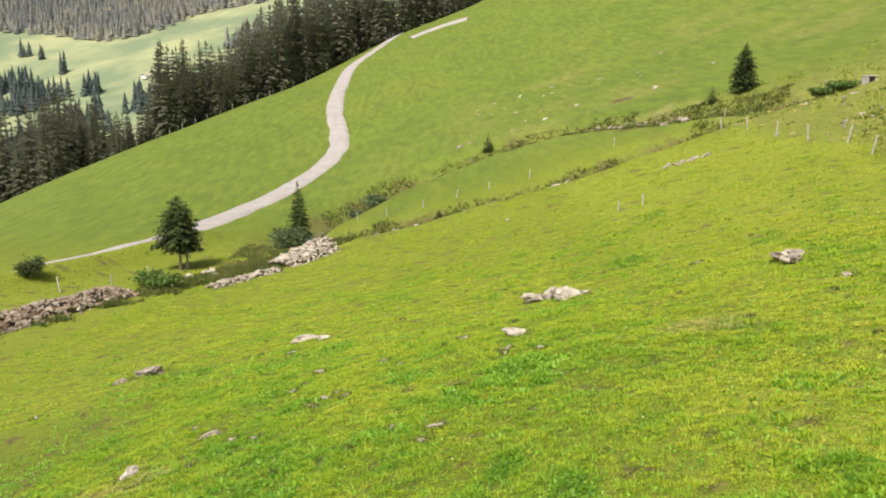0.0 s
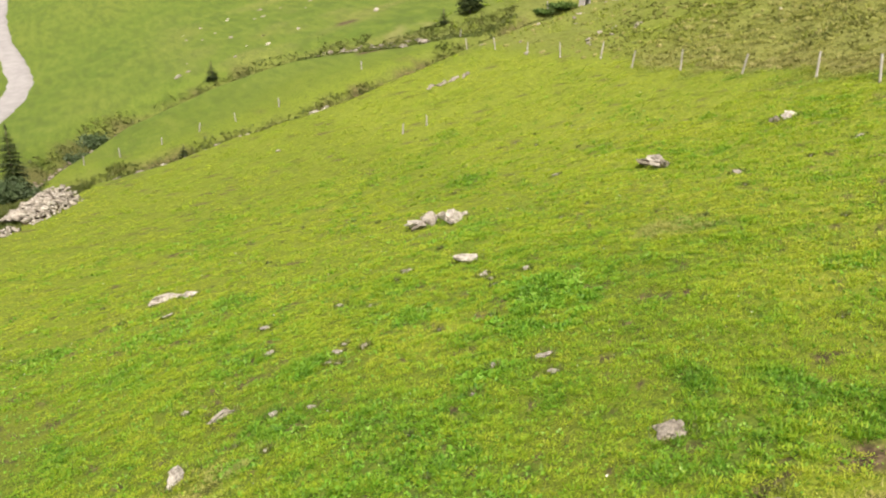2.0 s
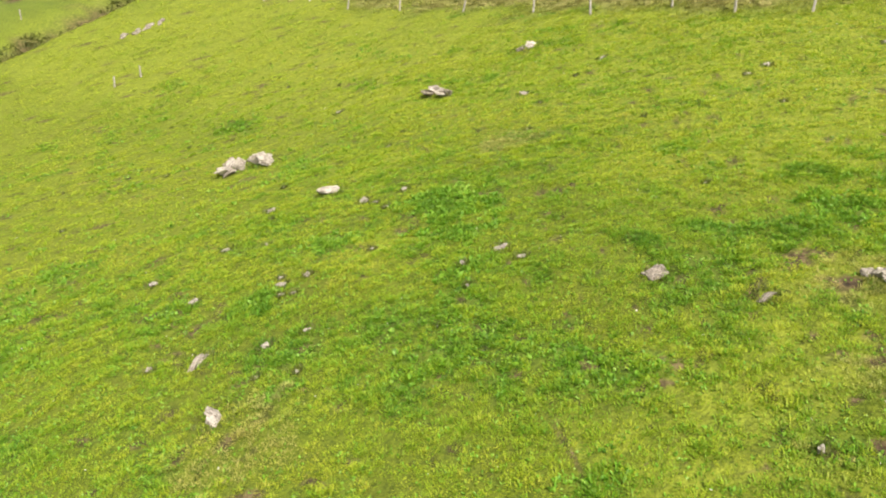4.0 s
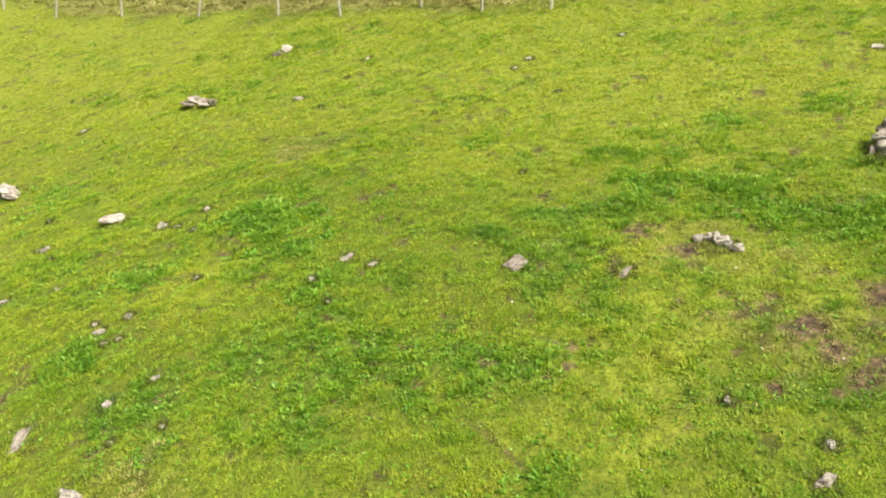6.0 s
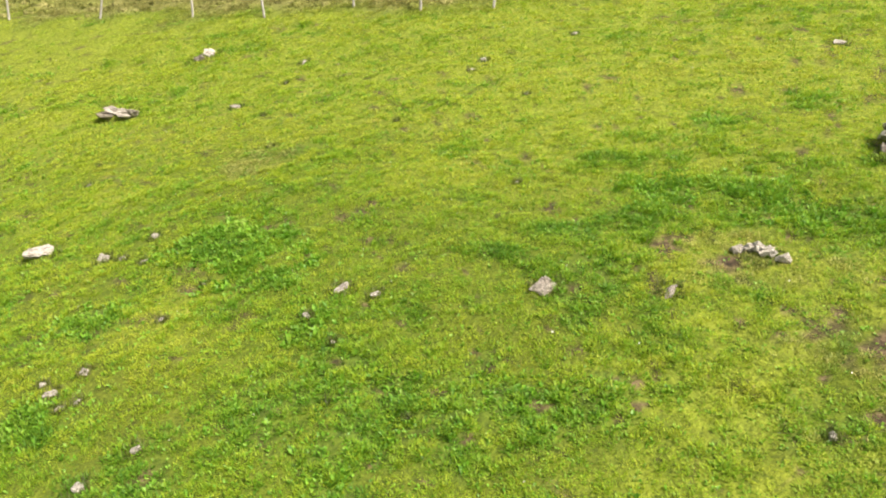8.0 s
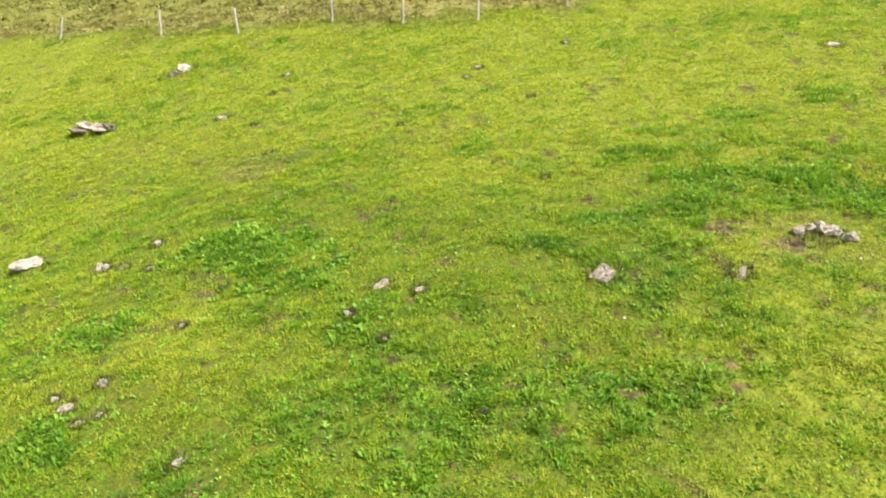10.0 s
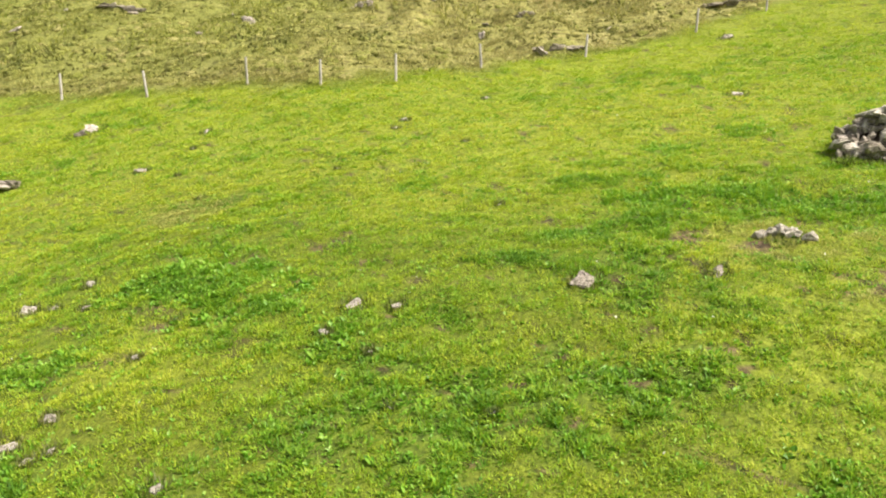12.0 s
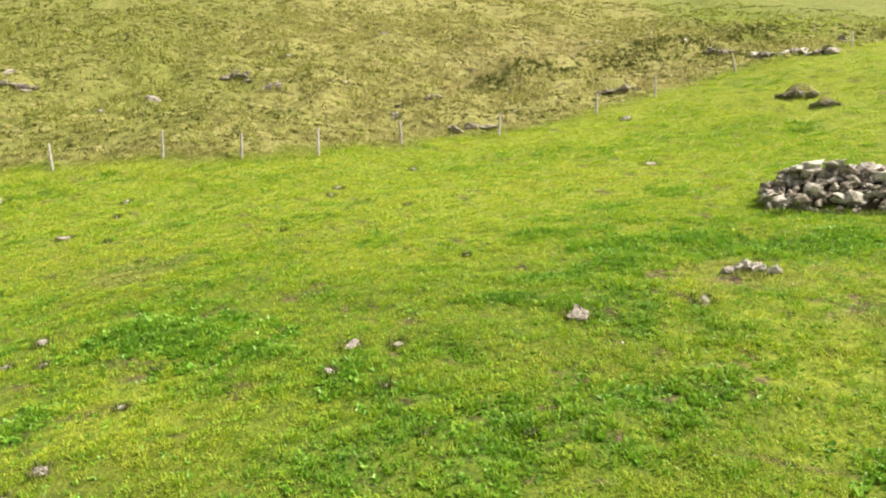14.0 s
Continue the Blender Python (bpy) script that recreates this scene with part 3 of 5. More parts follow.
TUFTS = "short bright green pasture grass in tufts"
TUSSOCKS = "olive and straw coloured tussocks of rough pasture"
HERBS = "green broad-leaved pasture herbs among the grass"
turf("meadow_grass", TUFTS, (-7, 7), (-3, 18.5), 27, 66, 0.15, 0.055, 0.022, 11, lambda x, y: not_bare(x, y) * smooth(-0.95, -0.35, value_noise(x, y, 0.4, 45)), 0.42, 0.2)
turf("meadow_grass", TUFTS, (7, 19), (-3, 22), 17, 40, 0.2, 0.075, 0.036, 28, lambda x, y: not_bare(x, y) * smooth(1.2, 0.2, above_fence(x, y)) * smooth(-1.0, -0.5, value_noise(x, y, 0.5, 45)), 0.3, 0.3)
turf("meadow_grass", TUFTS, (-16, 18), (18, 36), 13, 34, 0.24, 0.075, 0.034, 12, thin_out(26, 38), 0.25, 0.35)
turf("meadow_grass", TUFTS, (-15, 18), (31, 52), 6, 24, 0.34, 0.13, 0.055, 64, thin_out(44, 56), 0.2, 0.4)
turf("meadow_grass", TUFTS, (4, 20.5), (-15, -3), 14, 36, 0.2, 0.075, 0.036, 15, lambda x, y: smooth(1.2, 0.2, above_fence(x, y)), 0.3, 0.3)
turf("grass_tufts", "springy tufts of bright green grass", (-6.5, 5), (0.5, 17), 40, 30, 0.06, 0.1, 0.016, 61, not_bare, 0.5, -0.05)
turf("grass_tufts", "springy tufts of bright green grass", (5, 17), (-4, 19), 11, 26, 0.09, 0.13, 0.024, 62, lambda x, y: not_bare(x, y) * smooth(1.2, 0.2, above_fence(x, y)), 0.5, 0.05)
turf("grass_tufts", "springy tufts of bright green grass", (-8, 12), (17, 30), 7, 26, 0.1, 0.14, 0.026, 63, thin_out(24, 32), 0.5, 0.05)
turf("rough_grass", TUSSOCKS, (13.5, 38), (-26, 36), 8, 32, 0.28, 0.13, 0.034, 14, lambda x, y: smooth(-1.0, 1.0, above_fence(x, y)) * (0.65 + 0.35 * smooth(-0.3, 0.3, value_noise(x, y, 0.9, 41))), 0.6, 0.15)


def tussocks(name, label, xs, ys, per_metre, seed):
    """Low mounds of matted grass, steeper on the downhill side."""
    rng = np.random.default_rng(seed)
    count = int((xs[1] - xs[0]) * (ys[1] - ys[0]) * per_metre)
    x, y = rng.uniform(*xs, count), rng.uniform(*ys, count)
    ok = rng.random(count) < smooth(-0.4, 1.2, above_fence(x, y)) * (0.3 + 0.7 * smooth(-0.4, 0.3, value_noise(x, y, 2.2, 57))) * (0.25 + 0.75 * smooth(44, 30, y))
    x, y = x[ok], y[ok]
    n = len(x)
    r, h = rng.uniform(0.05, 0.13, n) * rng.choice([1, 1, 1.4], n), rng.uniform(0.04, 0.1, n)
    ang = np.arange(7) * 2 * np.pi / 7
    rings = []
    for k, (f, up, over) in enumerate([(1.0, 0, 0), (1.0, 0.45, -0.12), (0.72, 0.85, -0.15)]):
        jag = rng.uniform(0.75, 1.25, (n, 7))
        px = x[:, None] + r[:, None] * (f * jag * np.cos(ang)[None] + over) * 0.9
        py = y[:, None] + r[:, None] * f * jag * np.sin(ang)[None] * 1.6
        pz = (ground_z(x, y) + up * h)[:, None] + 0.55 * (px - x[:, None]) * (k < 2) + 0.35 * (px - x[:, None]) * (k == 2) + rng.normal(0, 0.02, (n, 7)) - 0.06 * (k == 0)
        rings.append(np.stack([px, py, pz], -1))
    crown = np.stack([x - 0.1 * r, y, ground_z(x, y) + h], -1)[:, None]
    verts = np.concatenate(rings + [crown], 1)
    one = []
    for k in range(7):
        q = (k + 1) % 7
        one += [(k, q, 7 + q), (k, 7 + q, 7 + k), (7 + k, 7 + q, 14 + q), (7 + k, 14 + q, 14 + k), (14 + k, 14 + q, 21)]
    faces = (np.array(one)[None] + 22 * np.arange(n)[:, None, None]).reshape(-1, 3)
    zone = cover(x, y)
    values = {"kind": np.repeat(rng.uniform(0.2, 0.8, n), 22), "rough": np.full(22 * n, 1.0), "dry": np.repeat(zone["dry"], 22)}
    me = mesh_of(name, verts.reshape(-1, 3), faces, MOUND, True, values)
    return tagged(new(name, me), label, "grass", kind="stuff")


def sedge(name, label, xs, ys, per_metre, blades, seed, keep):
    """Dark tufts of coarse grass, drawn out along the slope."""
    rng = np.random.default_rng(seed)
    count = int((xs[1] - xs[0]) * (ys[1] - ys[0]) * per_metre)
    x, y = rng.uniform(*xs, count), rng.uniform(*ys, count)
    ok = rng.random(count) < keep(x, y)
    x, y = x[ok], y[ok]
    n = len(x)
    long, tall = np.repeat(rng.gamma(3.0, 0.045, n), blades), np.repeat(rng.uniform(0.06, 0.12, n), blades)
    m = n * blades
    bx = np.repeat(x, blades) + rng.normal(0, 0.05, m)
    by = np.repeat(y, blades) + rng.normal(0, 1, m) * long
    bz = ground_z(bx, by) - 0.01
    az, lean, w = rng.uniform(0, 2 * np.pi, m), rng.uniform(0.2, 1.1, m), rng.uniform(0.012, 0.028, m)
    # blades hang downhill
    dx, dy = np.cos(az) - 0.5, np.sin(az)
    L = tall * rng.uniform(0.6, 1.3, m)
    base = np.stack([bx, by, bz], 1)
    side = np.stack([-dy * w, dx * w, np.zeros(m)], 1)
    tip = base + np.stack([dx * np.sin(lean) * L, dy * np.sin(lean) * L, np.cos(lean) * L], 1)
    verts = np.stack([base - side, base + side, tip], 1).reshape(-1, 3)
    me = mesh_of(name, verts, np.arange(3 * m).reshape(m, 3), SEDGE)
    return tagged(new(name, me), label, "grass", kind="stuff")


sedge("sedge_tufts", "dark olive tufts of coarse grass on the rough pasture", (14, 50), (-34, 40), 6.0, 14, 81,
      lambda x, y: smooth(0.2, 1.6, above_fence(x, y)) * (0.35 + 0.65 * smooth(-0.5, 0.8, 0.6 * value_noise(x, y, 3.5, 82) + 0.6 * value_noise(x, y, 1.2, 83) + 0.6 * smooth(12, 24, y) - 0.7 * spots(x, y, DRY[-6:]))))
tussocks("grass_tussocks", "low olive and straw mounds of matted grass", (13, 38), (-25, 50), 6.0, 37)
grass_stuff("meadow_grass", TUFTS, GRASS, (-9, 15), (-4, 18), 20000, 3, 0.09, 0.012, 27, not_bare)
grass_stuff("rough_grass", TUSSOCKS, GRASS, (20, 50), (-30, 62), 34000, 4, 0.2, 0.05, 16, lambda x, y: smooth(-0.1, 0.4, value_noise(x, y, 1.4, 42)))
grass_stuff("herb_patches", HERBS, HERB, (-9, 14), (-4, 20), 190000, 5, 0.05, 0.027, 17, lambda x, y: 0.13 + 0.75 * herb_cover(x, y) ** 1.2, 0.1, True, False)
grass_stuff("herb_patches", HERBS, HERB, (-16, 16), (18, 36), 30000, 5, 0.085, 0.045, 18, herb_cover, 0.1, True, False)
grass_stuff("lush_herbs", "dark green dock and nettle leaves", HERB, (-5, 7), (1, 15), 26000, 6, 0.075, 0.042, 19, lambda x, y: 0.8 * spots(x, y, LUSH[:5]) + 0.5 * spots(x, y, LUSH[14:18]) + 0.3 * spots(x, y, LUSH), 0.15, True, False)
grass_stuff("gully_herbs", "rank dark green grass along the stony gully", RANK, (-14, 34), (46, 74), 90000, 5, 0.24, 0.06, 20,
            lambda x, y: np.maximum(smooth(1.9, 0.9, along(x, y, LOWER_GULLY)[0] + 0.8 * value_noise(x, y, 2.2, 47)), 0.7 * smooth(2.4, 1.0, along(x, y, UPPER_GULLY)[0] + 1.4 * value_noise(x, y, 2.0, 47))), 0.3, False, False)
grass_stuff("bank_grass", "olive and straw coloured rank grass among the rubble", RANK, (-22, -6), (28, 54), 90000, 5, 0.26, 0.05, 29,
            lambda x, y: spots(x, y, [(-11.6, 46.6, 1.7), (-10.6, 48.4, 1.8), (-9.6, 50.6, 1.9), (-13.2, 44.6, 1.3), (-14.6, 43.4, 1.2), (-20.0, 30.6, 1.2), (-18.3, 34.6, 0.9), (-16.8, 38.0, 0.9), (-8.0, 53.0, 1.6), (-15.0, 41.0, 1.0)]), 0.5, False, False)
# dark patches stand for low bushes and for shade in the tussock gaps
grass_stuff("dwarf_shrubs", "dark low heath and bilberry on the rough pasture", HEATH, (14, 45), (-24, 45), 30000, 5, 0.13, 0.07, 23,
            lambda x, y: smooth(0.5, 2.5, above_fence(x, y)) * smooth(0.3, 0.65, value_noise(x, y, 2.6, 48) * 0.5 + value_noise(x, y, 0.8, 49) * 0.5 + 0.28 * smooth(10, 20, y)), 0.45, True, False)
# dark leaves added along the ledge to stand for its step's shadow
grass_stuff("ledge_shrubs", "dark green leaves standing for the shadow along the turfy ledge", HEATH, (21, 29), (-15, 4), 14000, 5, 0.13, 0.06, 39,
            lambda x, y: smooth(0.55, 0.2, along(x, y, LEDGE)[0] + 0.4 * value_noise(x, y, 0.9, 77)), 0.4, True, False)
grass_stuff("white_flowers", "tiny white flower heads among the grass", FLOWER, (-8, 15), (-3, 30), 2600, 1, 0.035, 0.025, 22, None, 0.1, True, False)


# ---- stones ----
def hull_stone(seed, points=22):
    rng = np.random.default_rng(seed)
    bm = bmesh.new()
    p = rng.normal(size=(points, 3))
    p /= np.linalg.norm(p, axis=1)[:, None]
    p = np.sign(p) * np.abs(p) ** 0.8
    p *= np.array([1.0, rng.uniform(0.65, 0.95), rng.uniform(0.5, 0.8)]) * 0.5
    for v in p:
        bm.verts.new(v)
    bmesh.ops.convex_hull(bm, input=bm.verts)
    loose = [v for v in bm.verts if not v.link_faces]
    bmesh.ops.delete(bm, geom=loose, context="VERTS")
    return bm


def boulder(seed, subdivisions=3):
    """A weathered block: a ball cut by planes, split into shifted beds, then roughened."""
    rng = np.random.default_rng(seed)
    bm = bmesh.new()
    bmesh.ops.create_icosphere(bm, subdivisions=subdivisions, radius=0.5)
    cuts = [(Vector(rng.normal(size=3)).normalized(), rng.uniform(0.17, 0.4)) for _ in range(11)]
    off = Vector(rng.uniform(0, 50, 3))
    bed = Vector((rng.normal(0, 0.25), rng.normal(0, 0.25), 1)).normalized()
    shifts = rng.normal(0, 0.055, (12, 2))
    for v in bm.verts:
        for n, d in cuts:
            over = v.co.dot(n) - d
            if over > 0:
                v.co -= n * over * 0.92
        s = v.co * 3.2 + off
        layer = int((v.co.dot(bed) + 0.5) * 6 + 0.5 * noise.noise(s)) % 12
        v.co.x += shifts[layer][0]
        v.co.y += shifts[layer][1]
        v.co *= 1 + 0.32 * noise.noise(s * 0.8) + 0.3 * noise.noise(s * 2.1) + 0.22 * noise.noise(s * 4.6) - 0.16 * max(0.0, noise.noise(s * 3.1 + off) - 0.15)
        v.co.z *= 0.8
    return bm


STONES = {mat.name: [bm_mesh("stone", hull_stone(100 + k), mat) for k in range(10)] for mat in (LIMESTONE, GREY_ROCK, MOSSY_ROCK, RED_ROCK)}
BOULDERS = {mat.name: [bm_mesh("rock", boulder(200 + k), mat) for k in range(7)] for mat in (LIMESTONE, GREY_ROCK, MOSSY_ROCK)}
def block(seed):
    """A broken angular block with a few flat faces."""
    rng = np.random.default_rng(seed)
    bm = bmesh.new()
    p = rng.uniform(-0.5, 0.5, (15, 3)) * np.array([1.0, rng.uniform(0.7, 0.95), rng.uniform(0.45, 0.75)])
    for v in p:
        bm.verts.new(v)
    bmesh.ops.convex_hull(bm, input=bm.verts)
    bmesh.ops.delete(bm, geom=[v for v in bm.verts if not v.link_faces], context="VERTS")
    bmesh.ops.subdivide_edges(bm, edges=bm.edges[:], cuts=1, use_grid_fill=True)
    off = Vector(rng.uniform(0, 40, 3))
    for v in bm.verts:
        v.co *= 1 + 0.3 * noise.noise(v.co * 5 + off) + 0.12 * noise.noise(v.co * 12 + off)
    return bm


BLOCKS = {mat.name: [bm_mesh("stone", block(500 + k), mat) for k in range(8)] for mat in (LIMESTONE, GREY_ROCK, MOSSY_ROCK)}
RUGGED = {mat.name: [bm_mesh("stone", boulder(400 + k, 2), mat) for k in range(8)] for mat in (LIMESTONE, GREY_ROCK, MOSSY_ROCK)}
SKIRTS = []   # places where grass grows up round a stone
stone_rng = np.random.default_rng(5)


def rock(x, y, wide, high, mat, label, category="rock", group=""):
    """One rock lying in the turf, sunk by a quarter."""
    me = BOULDERS[mat.name][int(stone_rng.integers(7))]
    ob = new("rock", me)
    turn = stone_rng.uniform(0, 360)
    n = normal_at(x, y)
    q = Vector((0, 0, 1)).rotation_difference(n).to_matrix().to_4x4()
    deep = wide * stone_rng.uniform(0.6, 0.8)
    tall = max(high, wide * 0.35) * 1.45
    ob.matrix_basis = Matrix.Translation((x, y, zat(x, y) + tall * 0.06)) @ q @ pose(0, 0, 0, 0, 0, turn) @ Matrix.Diagonal((wide, deep, tall, 1))
    SKIRTS.append((x, y, wide))
    return tagged(ob, label, category, group)


def outcrop(x, y, wide, high, mats, label, count, seed, turfed=True):
    """Broken rock in a short face along the slope, with turf growing over its back."""
    rng = np.random.default_rng(seed)
    root = new("rock_outcrop")
    root.matrix_basis = pose(x, y, zat(x, y))
    inv = root.matrix_basis.inverted()
    n = normal_at(x, y, 1.0)
    up = Vector((-n.x, -n.y, 0)).normalized()
    side = Vector((-up.y, up.x, 0))
    turn = math.degrees(math.atan2(side.y, side.x))
    for k in range(count):
        a = 2 * (k + rng.random()) / count - 1
        q = Vector((x, y, 0)) + side * a * wide * 0.5 + up * rng.normal(0, 0.1) * wide
        size = wide / count * rng.uniform(1.6, 3.0)
        tall = high * rng.uniform(0.9, 1.7) * (1 - 0.45 * a * a)
        m4 = pose(q.x, q.y, zat(q.x, q.y) + 0.22 * tall, rng.normal(0, 10), rng.normal(0, 10), turn + rng.normal(0, 25)) @ Matrix.Diagonal((size * 1.25, size * 0.9, tall, 1))
        if turfed:
            m4 = m4 @ Matrix.Diagonal((1, 1, 0.75, 1))
        mat = mats[k % len(mats)]
        part("stone", (RUGGED if k % 2 else BLOCKS)[mat.name][int(rng.integers(8))], root, "", inv @ m4)
    SKIRTS.append((x, y, wide * 0.7))
    if turfed:
        verts, faces, rings, seg = [], [], 5, 18
        for i in range(rings + 1):
            r = i / rings
            for k in range(seg):
                a = 2 * math.pi * k / seg
                jag = 1 + 0.25 * noise.noise(Vector((math.cos(a) * 1.5 + seed, math.sin(a) * 1.5, 3)))
                q = Vector((x, y, 0)) + side * (math.cos(a) * r * wide * 0.52 * jag) + up * (0.16 * wide + math.sin(a) * r * wide * 0.26 * jag)
                z = zat(q.x, q.y) + high * 0.95 * (1 - r ** 2.2) - 0.05 * r + 0.05 * noise.noise(Vector((q.x * 5, q.y * 5, 1)))
                verts.append(inv @ Vector((q.x, q.y, z)))
        for i in range(rings):
            for k in range(seg):
                faces.append((i * seg + k, (i + 1) * seg + k, (i + 1) * seg + (k + 1) % seg, i * seg + (k + 1) % seg))
        part("turf_cap", mesh_of("turf_cap", verts, faces, MOUND, True), root, "matted green and straw turf")
    return tagged(root, label, "rock outcrop", "rock outcrops")


PALE = "pale weathered limestone lying in the grass"
for x, y, w, h in [(1.55, 15.9, 0.61, 0.35), (1.19, 14.47, 0.29, 0.14), (1.8, 13.88, 0.2, 0.21), (0.43, 16.6, 0.28, 0.16), (0.25, 12.2, 0.13, 0.09), (-2.68, 16.3, 0.25, 0.14), (-2.95, 14.5, 0.26, 0.12),
                   (-0.86, 15.05, 0.18, 0.14), (-1.23, 15.9, 0.25, 0.1), (-4.5, 13.35, 0.18, 0.13), (-2.94, 11.46, 0.17, 0.12), (-2.33, 12.83, 0.13, 0.09), (-2.2, 12.67, 0.13, 0.09), (1.23, 14.52, 0.24, 0.14), (1.16, 14.1, 0.17, 0.1), (-1.71, 12.88, 0.17, 0.1), (-2.08, 13.11, 0.22, 0.12), (-1.9, 13.35, 0.14, 0.09)]:
    rock(x, y, w, h, LIMESTONE, PALE, group="field stones")
for x, y, w, h in [(-2.58, 4.46, 0.14, 0.17), (-3.05, 3.51, 0.16, 0.16), (-3.51, 3.58, 0.24, 0.18), (12.4, 18.0, 0.6, 0.36), (9.95, 9.6, 0.25, 0.14), (11.77, 7.5, 0.2, 0.13), (11.0, 14.6, 0.28, 0.12),
                   (8.07, 15.25, 0.35, 0.1), (7.17, 21.7, 0.29, 0.12), (-0.25, 9.5, 0.2, 0.09), (-0.6, 12.42, 0.14, 0.1), (16.3, -0.44, 0.4, 0.25), (9.8, 1.66, 0.42, 0.12), (9.33, 9.8, 0.2, 0.1)]:
    rock(x, y, w, h, LIMESTONE, PALE, group="field stones")
for x, y, w, h in [(1.0, 13.64, 0.16, 0.09), (-0.72, 10.28, 0.15, 0.11), (-0.13, 10.0, 0.3, 0.08), (-4.17, 22.75, 0.8, 0.42), (-3.55, 22.4, 0.42, 0.3), (-4.24, 20.9, 0.3, 0.14), (0.45, 16.7, 0.2, 0.1),
                   (-3.41, 11.87, 0.22, 0.18), (3.8, 45.6, 0.5, 0.27), (1.6, 76, 0.7, 0.5), (9.7, 75.7, 0.7, 0.4), (-10.5, 19, 0.23, 0.14), (19.7, 74.5, 0.7, 0.4), (13, 77.6, 0.6, 0.3)]:
    rock(x, y, w, h, LIMESTONE, PALE, group="field stones")
outcrop(2.85, 21.35, 1.3, 0.34, [GREY_ROCK, LIMESTONE, GREY_ROCK], "pale broken limestone outcrop in the meadow", 6, 51, False)
outcrop(3.45, 20.7, 1.3, 0.32, [LIMESTONE, LIMESTONE, GREY_ROCK], "pale broken limestone outcrop in the meadow", 5, 52, False)
rock(-8.55, 21.8, 1.3, 0.6, GREY_ROCK, "large grey boulder half sunk in the grass")
rock(-9.15, 21.2, 0.5, 0.36, GREY_ROCK, "small grey rock beside a larger boulder")
outcrop(0.42, 4.66, 0.55, 0.2, [LIMESTONE], "white limestone breaking through trodden turf", 7, 53, False)
rock(-0.2, 7.3, 0.36, 0.22, GREY_ROCK, "smooth grey rock lying in the grass")
rock(-0.38, 5.8, 0.28, 0.1, GREY_ROCK, "flat grey stone level with the turf")
rock(-4.03, 12.75, 0.42, 0.22, GREY_ROCK, "grey rock lying in the grass")
rock(-4.8, 11.15, 0.44, 0.26, LIMESTONE, "pale rock in a bare trodden patch")
outcrop(8.5, 18.6, 1.15, 0.3, [MOSSY_ROCK, LIMESTONE, GREY_ROCK], "low broken rock outcrop, dark at one end, in the meadow", 6, 1, False)
rock(12.0, 18.2, 0.6, 0.3, MOSSY_ROCK, "dark mossy rock beside a white stone")
for x, y, w, h in [(25.05, 2.9, 0.4, 0.34), (22.4, 15.9, 0.7, 0.3), (21.4, 17.5, 0.45, 0.2), (23.7, -14.4, 0.7, 0.5), (18.7, 7.1, 0.4, 0.26), (26, 22, 0.7, 0.4), (23, 25, 0.6, 0.3)]:
    rock(x, y, w, h, GREY_ROCK, "grey rock on the rough upper pasture", group="upper pasture rocks")
MOSSED = "dark mossy rock face with turf growing over its top"
for k, (x, y, w, h) in enumerate([(16.47, 4.8, 1.5, 0.42), (20.4, -1.9, 1.7, 0.42), (14.66, -5.85, 1.2, 0.45), (12.79, -5.5, 0.9, 0.28), (24.2, -8.4, 1.3, 0.5), (22.6, 11.5, 0.8, 0.45), (24.5, 12.8, 1.3, 0.45), (24.2, 21.2, 1.6, 0.5), (21.0, 5.3, 0.7, 0.3)]):
    outcrop(x, y, w, h, [MOSSY_ROCK, MOSSY_ROCK, GREY_ROCK], MOSSED, 7, 20 + k)
for k, (x, y, w, h) in enumerate([(21.7, -9.2, 1.2, 0.42), (20.6, -9.9, 1.0, 0.4), (19.6, -10.4, 1.1, 0.42)]):
    outcrop(x, y, w, h, [GREY_ROCK, LIMESTONE, MOSSY_ROCK], "grey broken rocks along the upper fence", 5, 40 + k, False)
for k in range(8):
    rock(12.6 + 0.33 * k, 44.6 - 0.1 * k + 0.45 * (k % 2), 0.5 + 0.12 * (k % 3), 0.3, GREY_ROCK, "grey stone in a row across the meadow", group="row of stones")
rock(17.0, 56.5, 1.5, 0.8, GREY_ROCK, "large grey boulder beside the upper gully")
rock(15.9, 57.4, 0.8, 0.4, GREY_ROCK, "grey boulder beside the upper gully")
for k, (x, y) in enumerate([(8.0, 51.0), (8.8, 51.3), (9.5, 51.5), (10.0, 51.4), (7.4, 51.2)]):
    rock(x, y, 0.95 + 0.15 * (k % 3), 0.5, LIMESTONE, "white limestone on the bank of the gully", group="bank stones")
for x, y, w in [(-14.2, 45.8, 1.3), (-13.5, 45.3, 0.8), (-14.9, 45.0, 0.7), (-13.9, 46.2, 0.8)]:
    rock(x, y, w, 0.5, LIMESTONE, "pale boulder at the foot of the spruce", group="spruce boulders")


